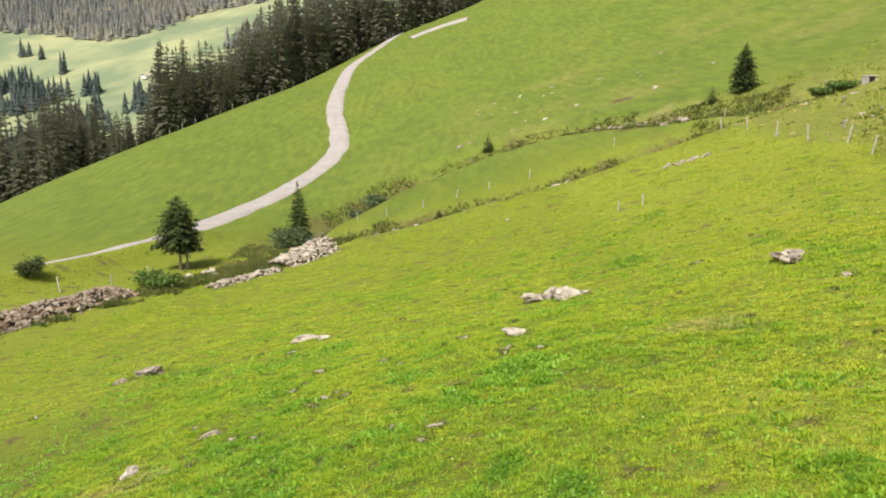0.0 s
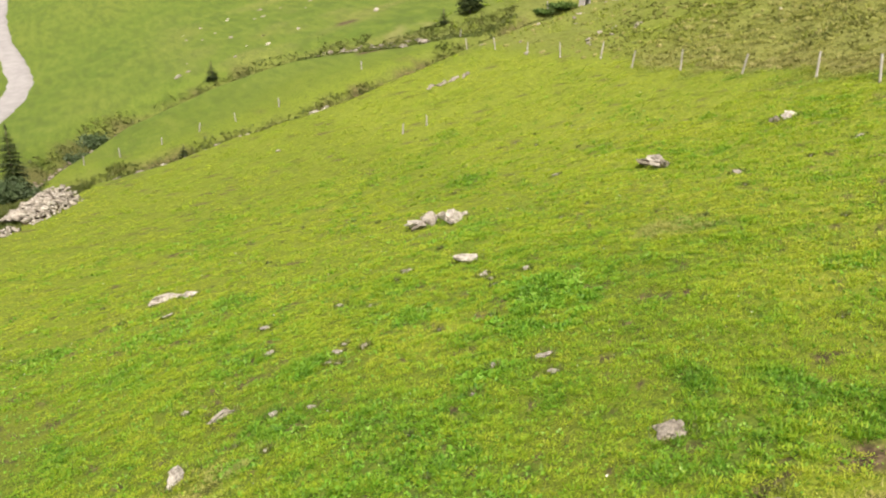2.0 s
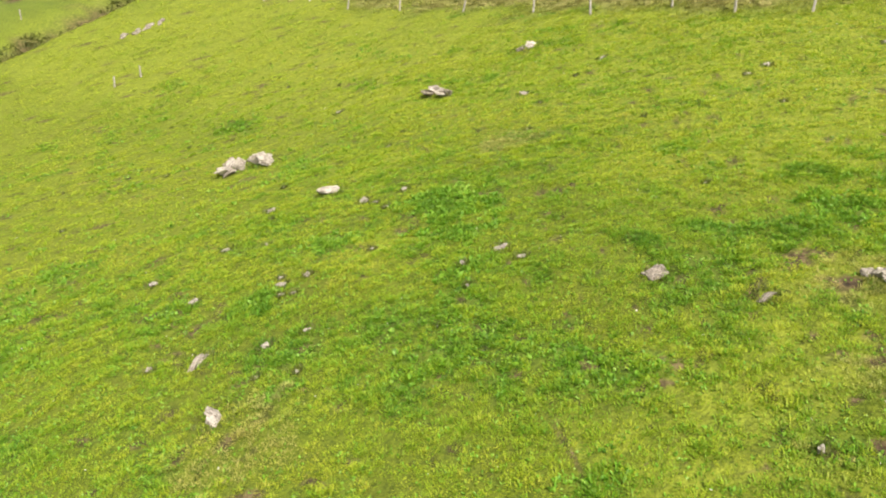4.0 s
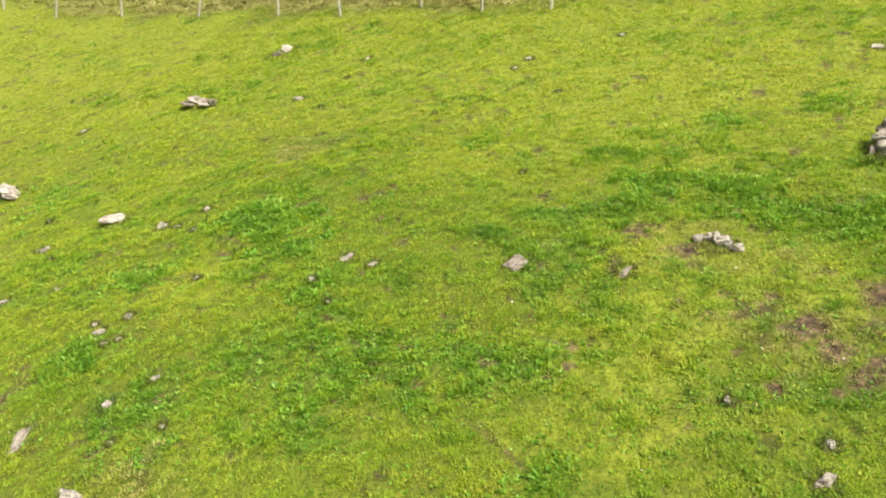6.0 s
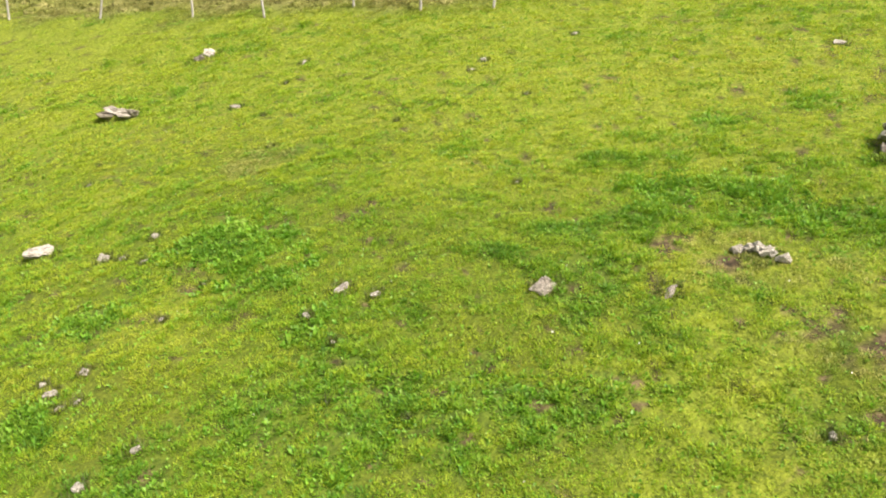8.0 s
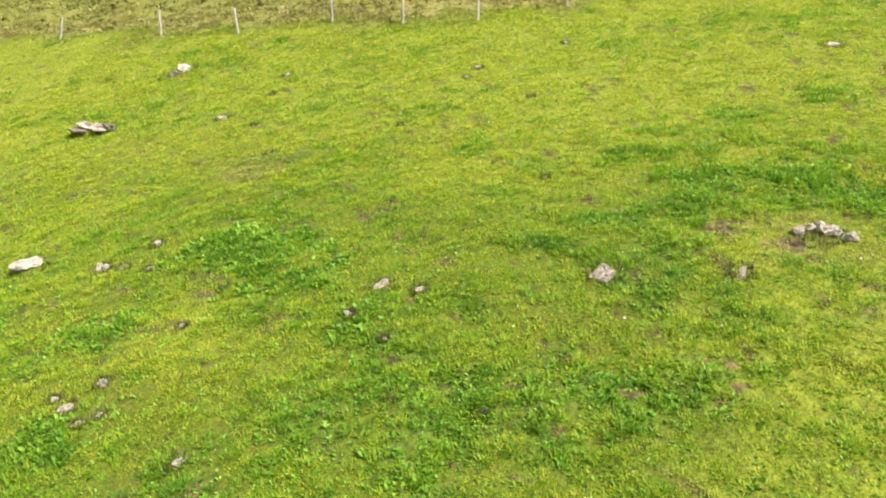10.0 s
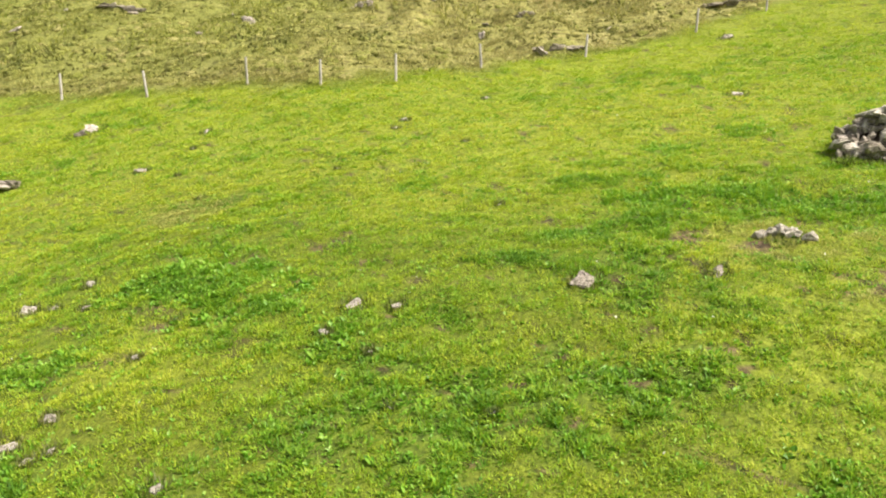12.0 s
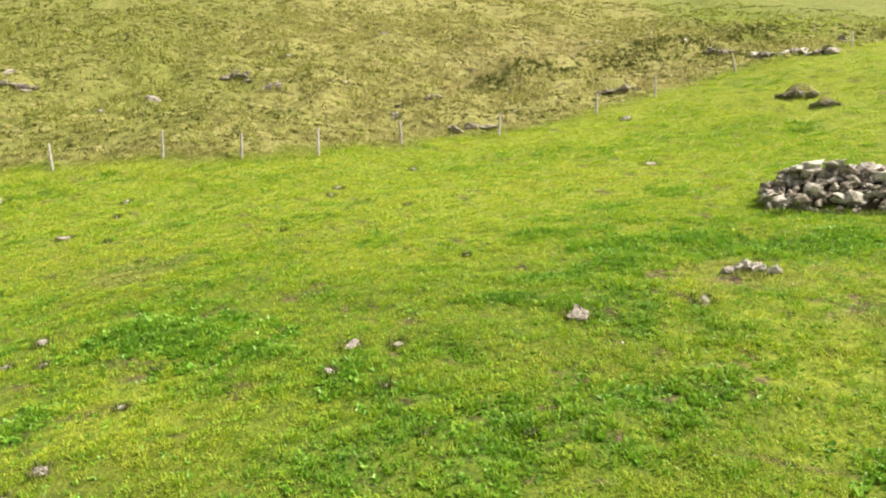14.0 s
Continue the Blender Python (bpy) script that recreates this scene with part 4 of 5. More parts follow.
def heap(name, label, line, wide, high, count, size, mats, seed, fill=200, shapes=STONES):
    """Loose stones piled along a line over a low core of earth; wide and high are functions of the place along it, 0 to 1."""
    rng = np.random.default_rng(seed)
    root = new(name)
    pts = catmull(line, 0.3)
    x0, y0 = pts[0].x, pts[0].y
    root.matrix_basis = pose(x0, y0, zat(x0, y0))
    inv = root.matrix_basis.inverted()
    n = len(pts)
    # core
    verts, faces = [], []
    across = [-1.0, -0.8, -0.5, 0, 0.5, 0.8, 1.0]

    def profile(a):
        return max(0.0, 1 - abs(a) ** 2.6)
    for k, p in enumerate(pts):
        d = (pts[min(k + 1, n - 1)] - pts[max(k - 1, 0)]).normalized()
        side = Vector((d.y, -d.x, 0))
        t = k / (n - 1)
        for a in across:
            q = p + side * a * wide(t) * 0.42
            verts.append(inv @ Vector((q.x, q.y, zat(q.x, q.y) - 0.1 + profile(a) * high(t) * 0.8)))
    m = len(across)
    for k in range(n - 1):
        for j in range(m - 1):
            faces.append((k * m + j, k * m + j + 1, (k + 1) * m + j + 1, (k + 1) * m + j))
    part("core", mesh_of("core", verts, faces, EARTH, True), root, "bare brown earth between the stones")
    for s in range(count):
        t = rng.random()
        k = min(int(t * (n - 1)), n - 2)
        p = pts[k].lerp(pts[k + 1], t * (n - 1) - k)
        d = (pts[k + 1] - pts[k]).normalized()
        side = Vector((d.y, -d.x, 0))
        a = rng.uniform(-1, 1)
        big = size * rng.choice([0.6, 0.8, 1.0, 1.3, 1.7], p=[0.25, 0.3, 0.25, 0.14, 0.06])
        q = p + side * a * wide(t) * 0.5
        z = zat(q.x, q.y) + profile(a) * high(t) * rng.uniform(0.75, 1.0) - 0.05 * big
        mat = mats[int(rng.integers(len(mats)))]
        me = (RUGGED if shapes is BLOCKS and s % 2 else shapes)[mat.name][int(rng.integers(8))]
        m4 = pose(q.x, q.y, z, rng.uniform(-25, 25), rng.uniform(-25, 25), rng.uniform(0, 360)) @ Matrix.Diagonal((big * 1.2, big, big * rng.uniform(0.7, 1.1), 1))
        part("stone", me, root, "", inv @ m4)
    # smaller stones in the gaps, joined
    packs = []
    for k in range(6):
        bm = hull_stone(300 + k, 12)
        bmesh.ops.triangulate(bm, faces=bm.faces)
        bm.verts.index_update()
        packs.append((np.array([v.co for v in bm.verts]), np.array([[v.index for v in f.verts] for f in bm.faces])))
        bm.free()
    vs, fs, at = [], [], 0
    for s in range(fill):
        t, a = rng.random(), rng.uniform(-1.05, 1.05)
        k = min(int(t * (n - 1)), n - 2)
        p = pts[k].lerp(pts[k + 1], t * (n - 1) - k)
        d = (pts[k + 1] - pts[k]).normalized()
        q = p + Vector((d.y, -d.x, 0)) * a * wide(t) * 0.52
        z = zat(q.x, q.y) + profile(a) * high(t) * rng.uniform(0.7, 0.95)
        turn = np.array(pose(0, 0, 0, *rng.uniform(0, 360, 3)).to_3x3())
        v, f = packs[s % 6]
        vs.append((v * size * rng.uniform(0.4, 0.75)) @ turn.T + np.array(inv @ Vector((q.x, q.y, z))))
        fs.append(f + at)
        at += len(v)
    gap = part("rubble", mesh_of("rubble", np.concatenate(vs), np.concatenate(fs), mats[0]), root, "small broken stones filling the gaps")
    tagged(gap, kind="stuff")
    return tagged(root, label, "stone heap")


# the heap in the near meadow
near_heap = heap("stone_heap", "long heap of weathered grey field stones on the meadow", [(3.93, 2.22), (3.2, 1.05), (2.6, 0.0), (1.9, -1.6)],
                 lambda t: 1.45 - 0.3 * abs(t - 0.4), lambda t: 0.62 * min(1, 0.55 + 3 * t), 295, 0.27, [GREY_ROCK, LIMESTONE, MOSSY_ROCK, LIMESTONE, LIMESTONE], 31, 520, BLOCKS)
for x, y, dz, w, h in [(3.5, 1.78, 0.62, 0.95, 0.5), (3.22, 1.3, 0.72, 0.6, 0.26), (3.75, 2.05, 0.36, 0.5, 0.26), (3.1, 0.75, 0.42, 0.5, 0.4), (3.35, 1.05, 0.25, 0.42, 0.36)]:
    m4 = pose(x, y, zat(x, y) + dz, 6, -8, 40 * x) @ Matrix.Diagonal((w, w * 0.8, h, 1))
    part("capstone", BOULDERS[LIMESTONE.name][int(10 * x) % 7], near_heap, "large pale rounded capstone", near_heap.matrix_basis.inverted() @ m4)
heap("rubble_bank", "long bank of brown-grey rubble below the track", [(-20.9, 31), (-19.9, 33.6), (-18.6, 36.6), (-17.0, 40.6)],
     lambda t: 3.0 - 0.6 * t, lambda t: 0.6 * min(1, 0.5 + 4 * (1 - t)), 298, 0.34, [RED_ROCK, GREY_ROCK, RED_ROCK, MOSSY_ROCK], 32, 420)
heap("rubble_heap", "heap of pale broken stone beside the gully", [(-10.0, 46.6), (-8.8, 48.6), (-7.9, 50.4)],
     lambda t: 2.2 + 0.8 * t, lambda t: 0.5 + 0.5 * t, 230, 0.32, [LIMESTONE, GREY_ROCK, GREY_ROCK], 33, 420)
heap("stone_row", "low row of pale stones along the gully's edge", [(-12.6, 41.4), (-11.6, 43.0), (-9.9, 45.4)],
     lambda t: 0.9, lambda t: 0.25, 90, 0.3, [LIMESTONE, GREY_ROCK, GREY_ROCK], 34, 120)
far_rng = np.random.default_rng(61)
for k in range(26):
    rock(far_rng.uniform(2, 27), far_rng.uniform(74, 95), far_rng.uniform(0.25, 0.6), far_rng.uniform(0.12, 0.25), LIMESTONE if k % 4 == 0 else GREY_ROCK, "pale stone on the stony part of the far slope", group="far slope stones")
for k in range(26):
    rock(far_rng.uniform(18, 27), far_rng.uniform(36, 49), far_rng.uniform(0.25, 0.6), far_rng.uniform(0.12, 0.28), GREY_ROCK, "grey stone on the worn upper pasture", group="worn pasture stones")
for k in range(22):
    rock(far_rng.uniform(18, 34), far_rng.uniform(-18, 30), far_rng.uniform(0.2, 0.5), far_rng.uniform(0.12, 0.3), GREY_ROCK if k % 2 else LIMESTONE, "small grey rock on the rough upper pasture", group="upper pasture rocks")
for k in range(30):
    rock(far_rng.uniform(-6.5, 12), far_rng.uniform(8, 30), far_rng.uniform(0.07, 0.15), 0.07, LIMESTONE, "small pale stone in the grass", group="small field stones")
heap("stream_stones", "reddish-grey rubble in the bed of the dry gully", [(-9.5, 62.4), (-7.6, 65.6), (-5.4, 68.9), (-2.0, 70.8), (3.5, 71.6), (8.5, 70.4)],
     lambda t: 2.2 - 1.0 * t, lambda t: 0.12, 240, 0.4, [RED_ROCK, GREY_ROCK, GREY_ROCK], 35, 420)
heap("gully_stones", "grey stones scattered along the upper gully", [(8.5, 70.4), (11.7, 69), (14.6, 64.2), (17.6, 59.4)],
     lambda t: 1.5, lambda t: 0.1, 44, 0.42, [GREY_ROCK, MOSSY_ROCK], 38, 30)
heap("bank_stones", "scattered grey stones along the lower gully", [(-5, 53.6), (-1, 53.8), (3, 53.8), (6.5, 52.6)],
     lambda t: 1.0, lambda t: 0.1, 40, 0.36, [GREY_ROCK, LIMESTONE, GREY_ROCK], 36, 30)


def grass_skirts():
    """Longer blades that lean up against the stones."""
    rng = np.random.default_rng(88)
    places = [p for p in SKIRTS if math.hypot(p[0] + 4, p[1] - 6) < 34]
    xs, ys = [], []
    for x, y, w in places:
        n = int(60 + 260 * w)
        a, r = rng.uniform(0, 6.283, n), w * 0.5 * rng.uniform(0.75, 1.45, n)
        xs.append(x + r * np.cos(a))
        ys.append(y + r * np.sin(a))
    # along the foot of the heap
    t, a = rng.random(9000), rng.choice([-1, 1], 9000) * rng.uniform(0.55, 1.05, 9000)
    hx, hy = 3.95 - 2.05 * t, 2.3 - 3.9 * t
    xs.append(hx + 0.88 * a)
    ys.append(hy - 0.47 * a)
    x, y = np.concatenate(xs), np.concatenate(ys)
    m = len(x)
    base = np.stack([x, y, ground_z(x, y) - 0.01], 1)
    az, lean, L, w = rng.uniform(0, 6.283, m), rng.uniform(0.2, 1.0, m), rng.uniform(0.05, 0.13, m), rng.uniform(0.006, 0.012, m)
    side = np.stack([-np.sin(az) * w, np.cos(az) * w, np.zeros(m)], 1)
    tip = base + np.stack([np.cos(az) * np.sin(lean) * L, np.sin(az) * np.sin(lean) * L, np.cos(lean) * L], 1)
    me = mesh_of("grass_skirts", np.stack([base - side, base + side, tip], 1).reshape(-1, 3), np.arange(3 * m).reshape(m, 3), RANK)
    tagged(new("grass_skirts", me), "longer dark grass round the foot of the stones", "grass", kind="stuff")


grass_skirts()


# ---- fence ----
def post_mesh(seed):
    rng = np.random.default_rng(seed)
    bm = bmesh.new()
    rings = [(-0.25, 0.04), (0.0, 0.04), (0.45, 0.038), (0.83, 0.036), (0.87, 0.028)]
    loops = []
    for z, r in rings:
        loops.append([bm.verts.new((r * math.cos(k * math.pi / 4) * rng.uniform(0.9, 1.1), r * math.sin(k * math.pi / 4) * rng.uniform(0.9, 1.1), z)) for k in range(8)])
    for a, b in zip(loops, loops[1:]):
        for k in range(8):
            bm.faces.new((a[k], a[(k + 1) % 8], b[(k + 1) % 8], b[k]))
    bm.faces.new(loops[-1])
    return bm_mesh("post", bm, POST_WOOD)


POSTS = [post_mesh(k) for k in range(4)]


def fence(name, label, places, tilt=6.5, high=1.0):
    root = new(name)
    x0, y0 = places[0]
    root.matrix_basis = pose(x0, y0, zat(x0, y0))
    inv = root.matrix_basis.inverted()
    rng = np.random.default_rng(len(places))
    for k, (x, y) in enumerate(places):
        m4 = pose(x, y, zat(x, y), rng.normal(0, tilt), rng.normal(0, tilt), rng.uniform(0, 360)) @ Matrix.Diagonal((1, 1, high * rng.uniform(0.8, 1.0), 1))
        part("post", POSTS[k % 4], root, "", inv @ m4)
    return tagged(root, label, "fence")


fence("pasture_fence", "line of weathered pale wooden fence posts across the slope", FENCE)
fence("gully_fence", "sparse pale fence posts along the lower gully", [(-6.5, 59), (-4.2, 58.4), (-1.5, 58.2), (1.0, 58), (3.4, 57.3), (6.2, 56.1), (12.0, 55.5), (19.6, 55.5), (25.1, 52.5)], 4, 0.75)
fence("meadow_posts", "two thin pale posts standing in the open meadow", [(9.8, 38.2), (8.7, 38.7)], 2, 0.75)
fence("bank_posts", "thin grey posts behind the rubble bank", [(-20.6, 41.0), (-18.4, 42.4), (-16.9, 44.2)], 4, 1.1)


# ---- culvert ----
def box(bm, sx, sy, sz, x, y, z, bevel=0.03):
    made = bmesh.ops.create_cube(bm, size=1.0, matrix=pose(x, y, z) @ Matrix.Diagonal((sx, sy, sz, 1)))
    edges = {e for v in made["verts"] for e in v.link_edges}
    bmesh.ops.bevel(bm, geom=list(edges), offset=bevel, segments=1, affect="EDGES")


culvert = tagged(new("culvert"), "small concrete culvert with a dark opening in the bank", "culvert")
culvert.matrix_basis = pose(26.4, 49.8, float(spline(np.array([26.4]), np.array([49.8]))[0]) - 0.15, 0, 0, 20) @ Matrix.Diagonal((0.55, 0.6, 0.42, 1))
for piece, dims in (("slab", (1.4, 0.9, 0.16, 0, 0, 0.55)), ("side_wall", (0.2, 0.8, 1.6, -0.55, 0, -0.33)), ("side_wall", (0.2, 0.8, 1.6, 0.55, 0, -0.33)), ("back_wall", (0.9, 0.12, 1.6, 0, 0.3, -0.33))):
    bm = bmesh.new()
    box(bm, *dims)
    part(piece, bm_mesh(piece, bm, CONCRETE), culvert)


# ---- trees ----
def spruce_meshes(high, spread, seed, whorls, per, twigs, needles, bare=0.06, full=1.0, taper=0.75, drape=False):
    """Trunk and crown of a spruce: whorls of drooping boughs that carry hanging twigs."""
    rng = np.random.default_rng(seed)
    bm = bmesh.new()
    loops = []
    for z in (0, 0.1, 0.35, 0.7, 0.97):
        r = (0.018 * high) * (1 - z) ** 0.8 * (1.35 if z == 0 else 1) + 0.01
        loops.append([bm.verts.new((r * math.cos(k * math.pi / 3), r * math.sin(k * math.pi / 3), z * high - (0.4 if z == 0 else 0))) for k in range(6)])
    for a, b in zip(loops, loops[1:]):
        for k in range(6):
            bm.faces.new((a[k], a[(k + 1) % 6], b[(k + 1) % 6], b[k]))
    trunk = bm_mesh("trunk", bm, BARK, True)
    tris = []

    def tri(a, b, c):
        tris.extend((a, b, c))
    for wv in range(whorls):
        t = bare + (1 - bare) * (wv + rng.uniform(-0.3, 0.3)) / whorls
        t = min(max(t, bare), 0.985)
        reach = spread * (1 - t) ** taper * (0.75 + 0.25 * min(1, (t - bare) * 8)) * rng.uniform(0.85, 1.1)
        start = rng.uniform(0, 6.28)
        for k in range(per):
            a = start + 6.283 * k / per + rng.normal(0, 0.25)
            L = reach * rng.uniform(0.7, 1.15) + 0.02 * high * (1 - t) * 0.3
            d = np.array([math.cos(a), math.sin(a), 0])
            s = np.array([-d[1], d[0], 0])
            z0 = t * high + rng.normal(0, 0.006 * high)
            droop = rng.uniform(0.15, 0.4) * (1.1 - t)
            root = np.array([0, 0, z0])
            tip = d * L + np.array([0, 0, z0 - droop * L + 0.1 * L * t])
            mid = d * L * 0.5 + np.array([0, 0, z0 - droop * L * 0.25])
            w = L * 0.12 * full
            tri(root, mid - s * w, mid + s * w)
            tri(mid - s * w, tip, mid + s * w)
            for q in range(twigs):
                f = 0.2 + 0.8 * (q + rng.random()) / twigs
                base = root + (tip - root) * f + np.array([0, 0, 0.12 * L * f * (1 - f)])
                sign = 1 if q % 2 else -1
                out = (s * sign * rng.uniform(0.5, 1) + d * rng.uniform(0.2, 0.8))
                out /= np.linalg.norm(out)
                l2 = L * rng.uniform(0.22, 0.4) * (1.15 - 0.6 * f)
                end = base + out * l2 - np.array([0, 0, l2 * rng.uniform(0.2, 0.7)])
                across = np.cross(out, [0, 0, 1]) * l2 * 0.2 * full
                tri(base + across, base - across, end)
                if drape:
                    low = base - np.array([0, 0, l2 * rng.uniform(0.6, 1.1)])
                    tri(base + s * l2 * 0.3, base - s * l2 * 0.3, low)
                if q % 2 == 0 or drape:
                    hang = base + d * l2 * 0.3 - np.array([0, 0, l2 * rng.uniform(0.5, 0.9)])
                    tri(base + d * l2 * 0.25 * full, base - d * l2 * 0.25 * full, hang)
    top = np.array([0, 0, high * 1.01])
    for k in range(4):
        a = k * 1.57
        e = np.array([math.cos(a), math.sin(a), 0]) * spread * 0.06
        tri(np.array([0, 0, high * 0.94]) + e, np.array([0, 0, high * 0.94]) - e, top)
    v = np.array(tris)
    crown = mesh_of("crown", v, np.arange(len(v)).reshape(-1, 3), needles)
    return trunk, crown


def tree(name, meshes, x, y, label, scale=1.0, turn=0.0, group="", sink=0.0):
    root = new(name)
    root.matrix_basis = pose(x, y, zat(x, y) - sink, 0, 0, turn) @ Matrix.Diagonal((scale, scale, scale, 1))
    part("trunk", meshes[0], root)
    part("crown", meshes[1], root)
    return tagged(root, label, "tree", group)


two = spruce_meshes(4.6, 2.05, 1, 26, 10, 9, NEEDLES, 0.3, 1.0, 0.55)
tree("spruce", two, -16.2, 47.4, "broad dark green spruce standing by the rubble bank")
tree("spruce", spruce_meshes(4.0, 1.2, 9, 30, 9, 8, NEEDLES, 0.3), -15.7, 47.2, "slimmer spruce grown into its broad neighbour")
tree("spruce", spruce_meshes(5.0, 1.35, 2, 34, 10, 9, NEEDLES, 0.05), -10.6, 57.0, "dark pointed spruce at the mouth of the gully")
tree("spruce", spruce_meshes(3.4, 1.4, 3, 30, 10, 9, NEEDLES, 0.1, 1.1, 0.6), 22.3, 59.6, "dark spruce on the green slope")
tree("spruce", spruce_meshes(2.9, 0.7, 4, 28, 9, 8, NEEDLES, 0.06), 24.9, 66.4, "narrow dark spruce behind another on the slope")
small = spruce_meshes(1.4, 0.6, 5, 16, 8, 7, NEEDLES, 0.02)
for x, y, s, lab in [(20.0, 59.4, 0.9, "young spruce beside the upper gully"),
                     (4.2, 73.7, 1.2, "young spruce on the edge of the gully"), (-0.3, 56.4, 0.6, "very small spruce beside the lower gully")]:
    tree("young_spruce", small, x, y, lab, s, 40 * x)


def shrub(x, y, wide, high, mat, seed, label, count=1500, leaf=0.1):
    rng = np.random.default_rng(seed)
    root = new("shrub")
    root.matrix_basis = pose(x, y, zat(x, y))
    bm = bmesh.new()
    tips = []
    for k in range(9):
        a, l = rng.uniform(0, 6.28), rng.uniform(0.7, 1.0)
        tip = Vector((math.cos(a) * wide * 0.35 * l, math.sin(a) * wide * 0.35 * l, high * l * 0.85))
        tips.append(tip)
        side = Vector((-math.sin(a), math.cos(a), 0)) * 0.025
        v = [bm.verts.new(c) for c in (Vector((0, 0, -0.1)) - side, Vector((0, 0, -0.1)) + side, tip)]
        w = [bm.verts.new(c) for c in (Vector((0.03, 0.03, -0.1)) - side, Vector((0.03, 0.03, -0.1)) + side)]
        bm.faces.new(v)
        bm.faces.new((w[0], w[1], v[2]))
    part("stems", bm_mesh("stems", bm, BARK), root)
    c = np.array([tips[int(k)] for k in rng.integers(0, 9, count)]) * rng.uniform(0.45, 1.0, (count, 1)) + rng.normal(0, 1, (count, 3)) * [wide * 0.13, wide * 0.13, high * 0.12]
    c[:, 2] = np.maximum(c[:, 2], 0.04)
    a, b = rng.normal(size=(count, 3)), rng.normal(size=(count, 3))
    a /= np.linalg.norm(a, axis=1)[:, None]
    b = np.cross(a, b)
    b /= np.linalg.norm(b, axis=1)[:, None]
    v = np.stack([c - a * leaf, c + b * leaf * 0.35, c + a * leaf, c - b * leaf * 0.35], 1).reshape(-1, 3)
    part("leaves", mesh_of("leaves", v, np.arange(4 * count).reshape(-1, 4), mat), root)
    return tagged(root, label, "shrub")


shrub(-22.6, 41.9, 1.5, 1.15, NEEDLES, 11, "small round dark young spruce bush beside the track", 1600, 0.09)
shrub(-11.0, 55.2, 2.6, 1.7, WILLOW, 1, "dense grey-green willow bush below the spruce", 2600, 0.13)
shrub(-9.8, 55.6, 1.6, 1.3, WILLOW, 2, "grey-green willow bush below the spruce", 1500, 0.12)
shrub(-5.6, 66.2, 2.4, 1.3, WILLOW, 3, "low grey-green bush in the gully", 1600, 0.14)
shrub(-7.0, 64.6, 1.8, 1.0, WILLOW, 4, "low grey-green bush in the gully", 1200, 0.14)
shrub(-15.3, 41.6, 1.8, 0.9, SHRUB_GREEN, 5, "bright green thicket at the end of the rubble bank", 1500, 0.12)
shrub(-16.4, 42.6, 1.6, 0.9, SHRUB_GREEN, 6, "bright green thicket at the end of the rubble bank", 1300, 0.12)
shrub(25.8, 51.8, 2.2, 0.55, SHRUB_GREEN, 7, "lush green leaves growing by the culvert", 900, 0.14)
shrub(24.7, 52.2, 1.6, 0.45, SHRUB_GREEN, 8, "lush green leaves growing by the culvert", 600, 0.14)

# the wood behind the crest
KINDS = [spruce_meshes(24 + 2 * k, 4.4 + 0.5 * (k % 3), 50 + k, 24, 8, 5, HAZED_WOOD_NEEDLES, 0.05, 2.1, 0.62, True) for k in range(5)]
wood_rng = np.random.default_rng(77)


def crest(a):
    """How far off the crest lies, by azimuth."""
    return float(np.interp(a, [-29, -17, -8, 0, 6, 14], [95, 116, 150, 163, 174, 190]))


def canopy(a):
    """Angle at which the tree tops stand over the first eye, by azimuth."""
    return float(np.interp(a, [-33, -29, -25, -23, -20.5, -19.5, -15, -13, -10, 0, 10], [-2.0, -0.8, 0.2, -1.2, -1.6, 2.9, 3.0, 5.2, 7.2, 9.5, 12]))


def wood(count, azimuths, depths, clear, label):
    placed, tries = [], 0
    while len(placed) < count and tries < 20000:
        tries += 1
        a = wood_rng.uniform(*azimuths)
        d = crest(a) + wood_rng.uniform(*depths)
        x, y = d * math.sin(radians(a)), d * math.cos(radians(a))
        if any(math.hypot(x - p, y - q) < clear for p, q in placed):
            continue
        placed.append((x, y))
        k = int(wood_rng.integers(5))
        high = (EYE + d * math.tan(radians(canopy(a))) - zat(x, y)) * wood_rng.uniform(0.72, 1.07)
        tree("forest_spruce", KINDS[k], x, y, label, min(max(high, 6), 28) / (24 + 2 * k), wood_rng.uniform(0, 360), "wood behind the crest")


wood(125, (-19.6, -8), (8, 46), 2.3, "tall dark spruce in the wood behind the crest")
wood(80, (-8, 10), (10, 46), 2.7, "tall dark spruce in the wood behind the crest")
wood(46, (-34, -27), (16, 75), 2.6, "dark spruce below the crest")
wood(36, (-27, -23.4), (14, 60), 2.5, "dark spruce below the crest")
wood(26, (-23.4, -19.6), (10, 45), 2.4, "smaller dark spruce below the crest")


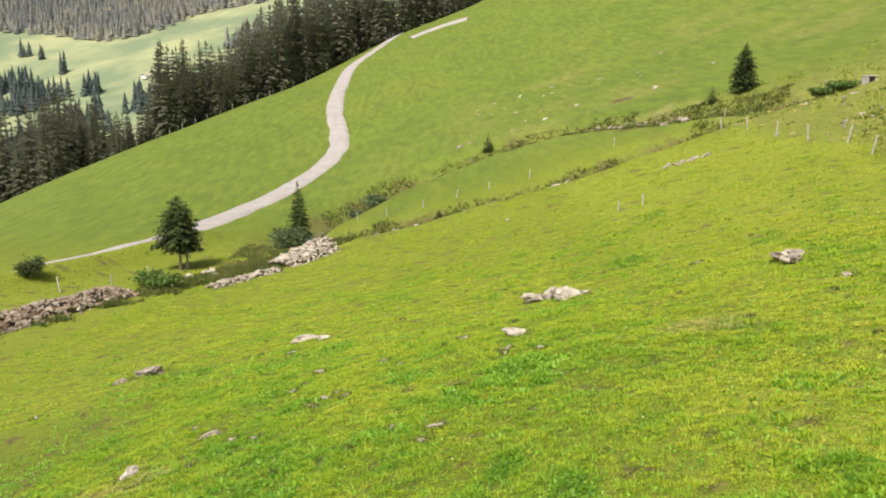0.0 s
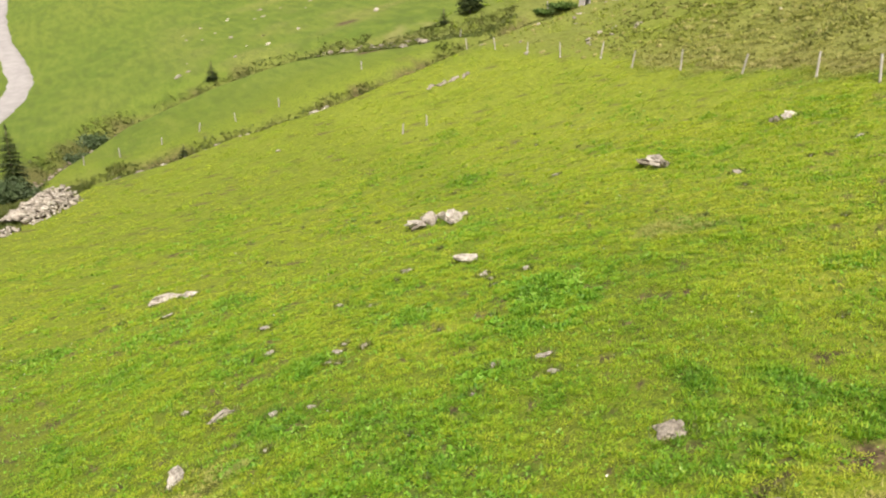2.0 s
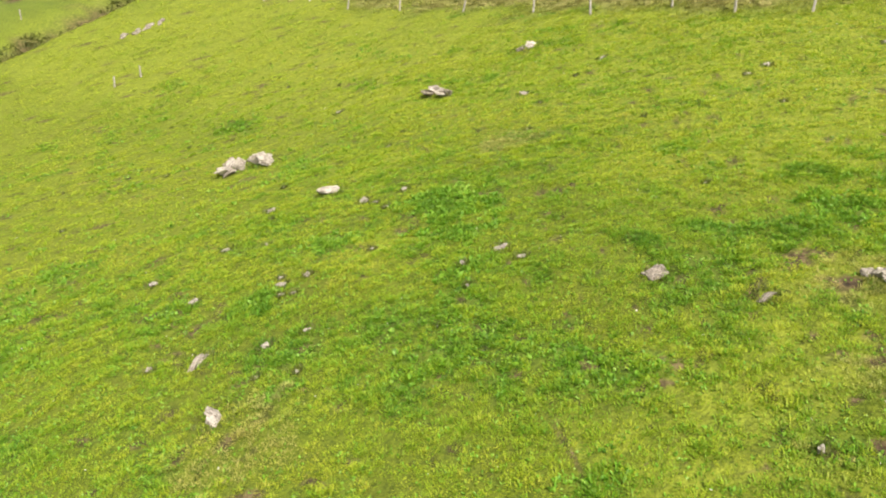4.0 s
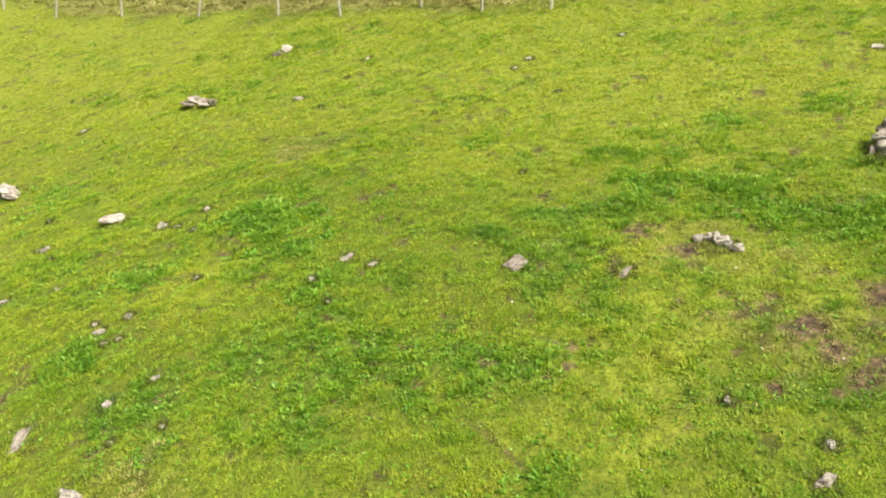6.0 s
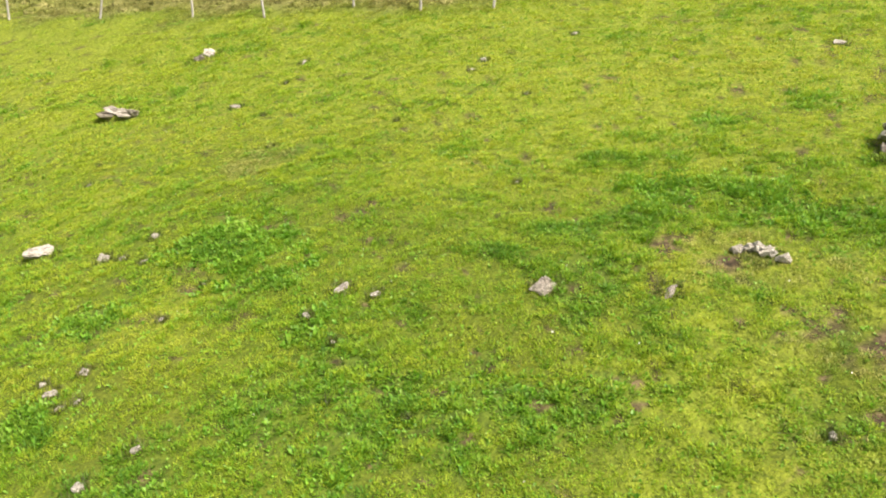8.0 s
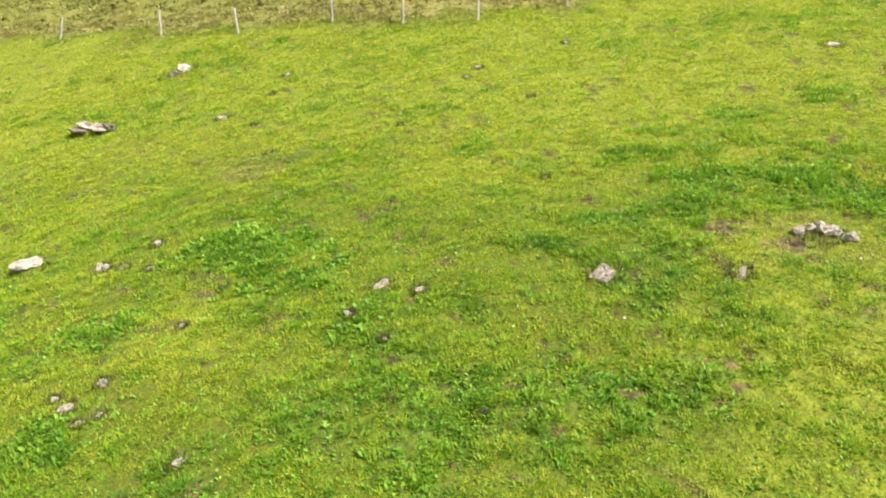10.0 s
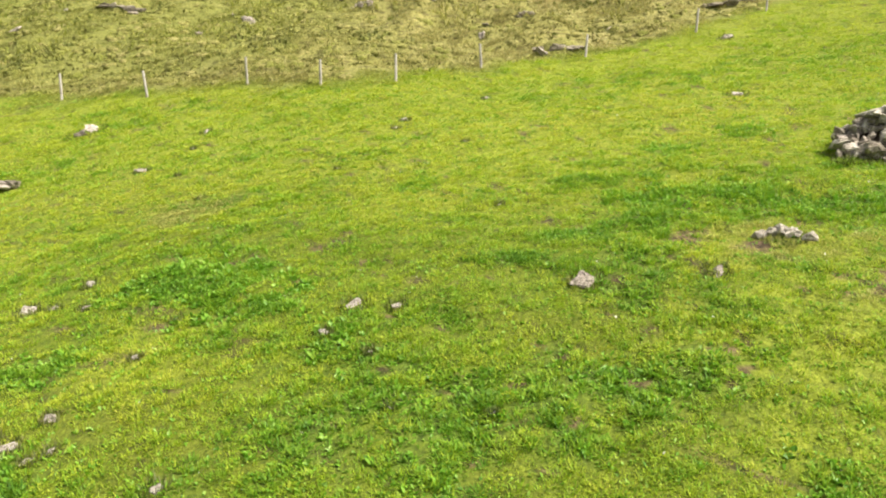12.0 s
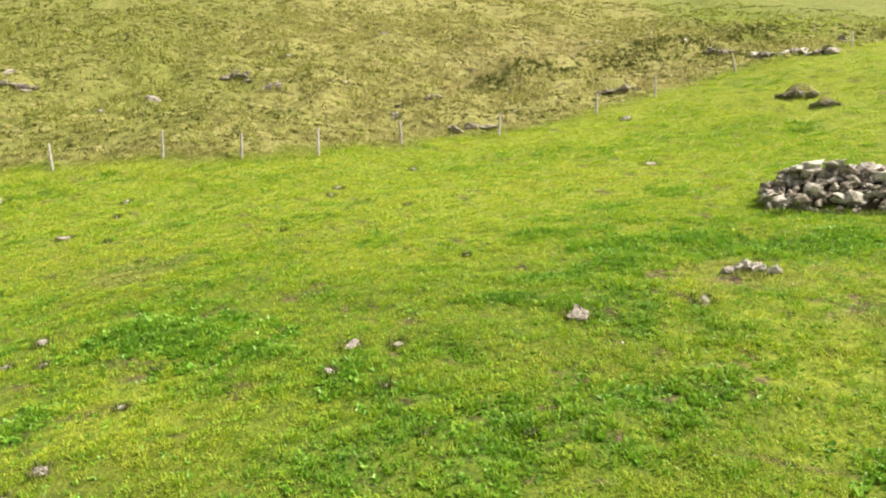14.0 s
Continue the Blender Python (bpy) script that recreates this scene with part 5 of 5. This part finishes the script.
# ---- across the valley ----
def far_woods():
    rng = np.random.default_rng(8)
    tris, near = [], []
    clumps = [(-28.6, 1040, 34, 44), (-27.2, 900, 40, 70), (-23.7, 905, 15, 18), (-20.7, 810, 18, 20), (-25.1, 1066, 7, 4), (-26.3, 1166, 6, 3), (-27.3, 1202, 6, 3), (-25.6, 770, 46, 70), (-28.5, 725, 44, 60), (-22.3, 650, 24, 22), (-19.3, 700, 20, 16)]
    spots_ = []
    for az, d, r, n in clumps:
        for _ in range(n):
            spots_.append((d * math.sin(radians(az)) + rng.normal(0, r * 0.34), d * math.cos(radians(az)) + rng.normal(0, r * 0.4)))
    for _ in range(4600):
        az = rng.uniform(-33, -8)
        d = rng.uniform(np.interp(az, [-29, -25.8, -22.8, -18.8, -14], [1350, 1290, 1195, 1050, 1000]), np.interp(az, [-29, -22, -15], [1900, 1700, 1650]))
        x, y = d * math.sin(radians(az)), d * math.cos(radians(az))
        if value_noise(np.array([x]), np.array([y]), 150, 61)[0] + 0.4 * value_noise(np.array([x]), np.array([y]), 60, 62)[0] > -0.35:
            spots_.append((x, y))
    xs, ys = np.array(spots_).T
    zs = ground_z(xs, ys)
    for x, y, z in zip(xs, ys, zs):
        h, r = rng.uniform(13, 28), rng.uniform(4.2, 7.0)
        for t in range(5):
            lo, hi = 0.06 + 0.18 * t, 0.06 + 0.18 * t + 0.27
            rad = r * (1 - lo) * rng.uniform(0.85, 1.15)
            ang = rng.uniform(0, 6.28)
            n = 7
            ring = [(x + rad * rng.uniform(0.7, 1.15) * math.cos(ang + k * 6.283 / n), y + rad * rng.uniform(0.7, 1.15) * math.sin(ang + k * 6.283 / n), z + lo * h - rng.uniform(0, 0.05) * h) for k in range(n)]
            top = (x, y, z + min(hi, 1.0) * h)
            for k in range(n):
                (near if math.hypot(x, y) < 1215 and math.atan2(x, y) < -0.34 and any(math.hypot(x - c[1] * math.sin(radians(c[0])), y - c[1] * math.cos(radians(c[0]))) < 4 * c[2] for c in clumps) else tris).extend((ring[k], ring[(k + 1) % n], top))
    for name, label, points, mat in (("far_woods", "distant spruce woods on the opposite side of the valley", tris, HAZED_FAR_NEEDLES),
                                     ("valley_trees", "dark groups of spruces on the meadows across the valley", near, HAZED_VALLEY_NEEDLES)):
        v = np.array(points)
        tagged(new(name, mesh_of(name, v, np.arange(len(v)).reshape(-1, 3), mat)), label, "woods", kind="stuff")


far_woods()


def barn(az, d, turn, label):
    x, y = d * math.sin(radians(az)), d * math.cos(radians(az))
    root = new("barn")
    root.matrix_basis = pose(x, y, zat(x, y), 0, 0, turn)
    bm = bmesh.new()
    box(bm, 11, 7, 4, 0, 0, 1.6, 0.05)
    part("wall", bm_mesh("wall", bm, PLASTER), root)
    bm = bmesh.new()
    prof = [(-4.4, 3.2), (0, 5.2), (4.4, 3.2), (4.4, 3.5), (0, 5.5), (-4.4, 3.5)]
    ends = [[bm.verts.new((x2, y2, z2)) for y2, z2 in prof] for x2 in (-6, 6)]
    for k in range(6):
        bm.faces.new((ends[0][k], ends[0][(k + 1) % 6], ends[1][(k + 1) % 6], ends[1][k]))
    bm.faces.new(ends[0])
    bm.faces.new(ends[1])
    bmesh.ops.recalc_face_normals(bm, faces=bm.faces)
    part("roof", bm_mesh("roof", bm, TILES), root)
    return tagged(root, label, "barn")


barn(-20.2, 940, 70, "small pale barn on the meadow across the valley")
barn(-19.4, 930, 80, "small pale barn beside another across the valley")

fence("crest_fence", "tiny pale fence posts along the crest", [((crest(a) + 3) * math.sin(radians(a)), (crest(a) + 3) * math.cos(radians(a))) for a in np.arange(-19.0, -9.0, 0.85)], 3, 1.1)
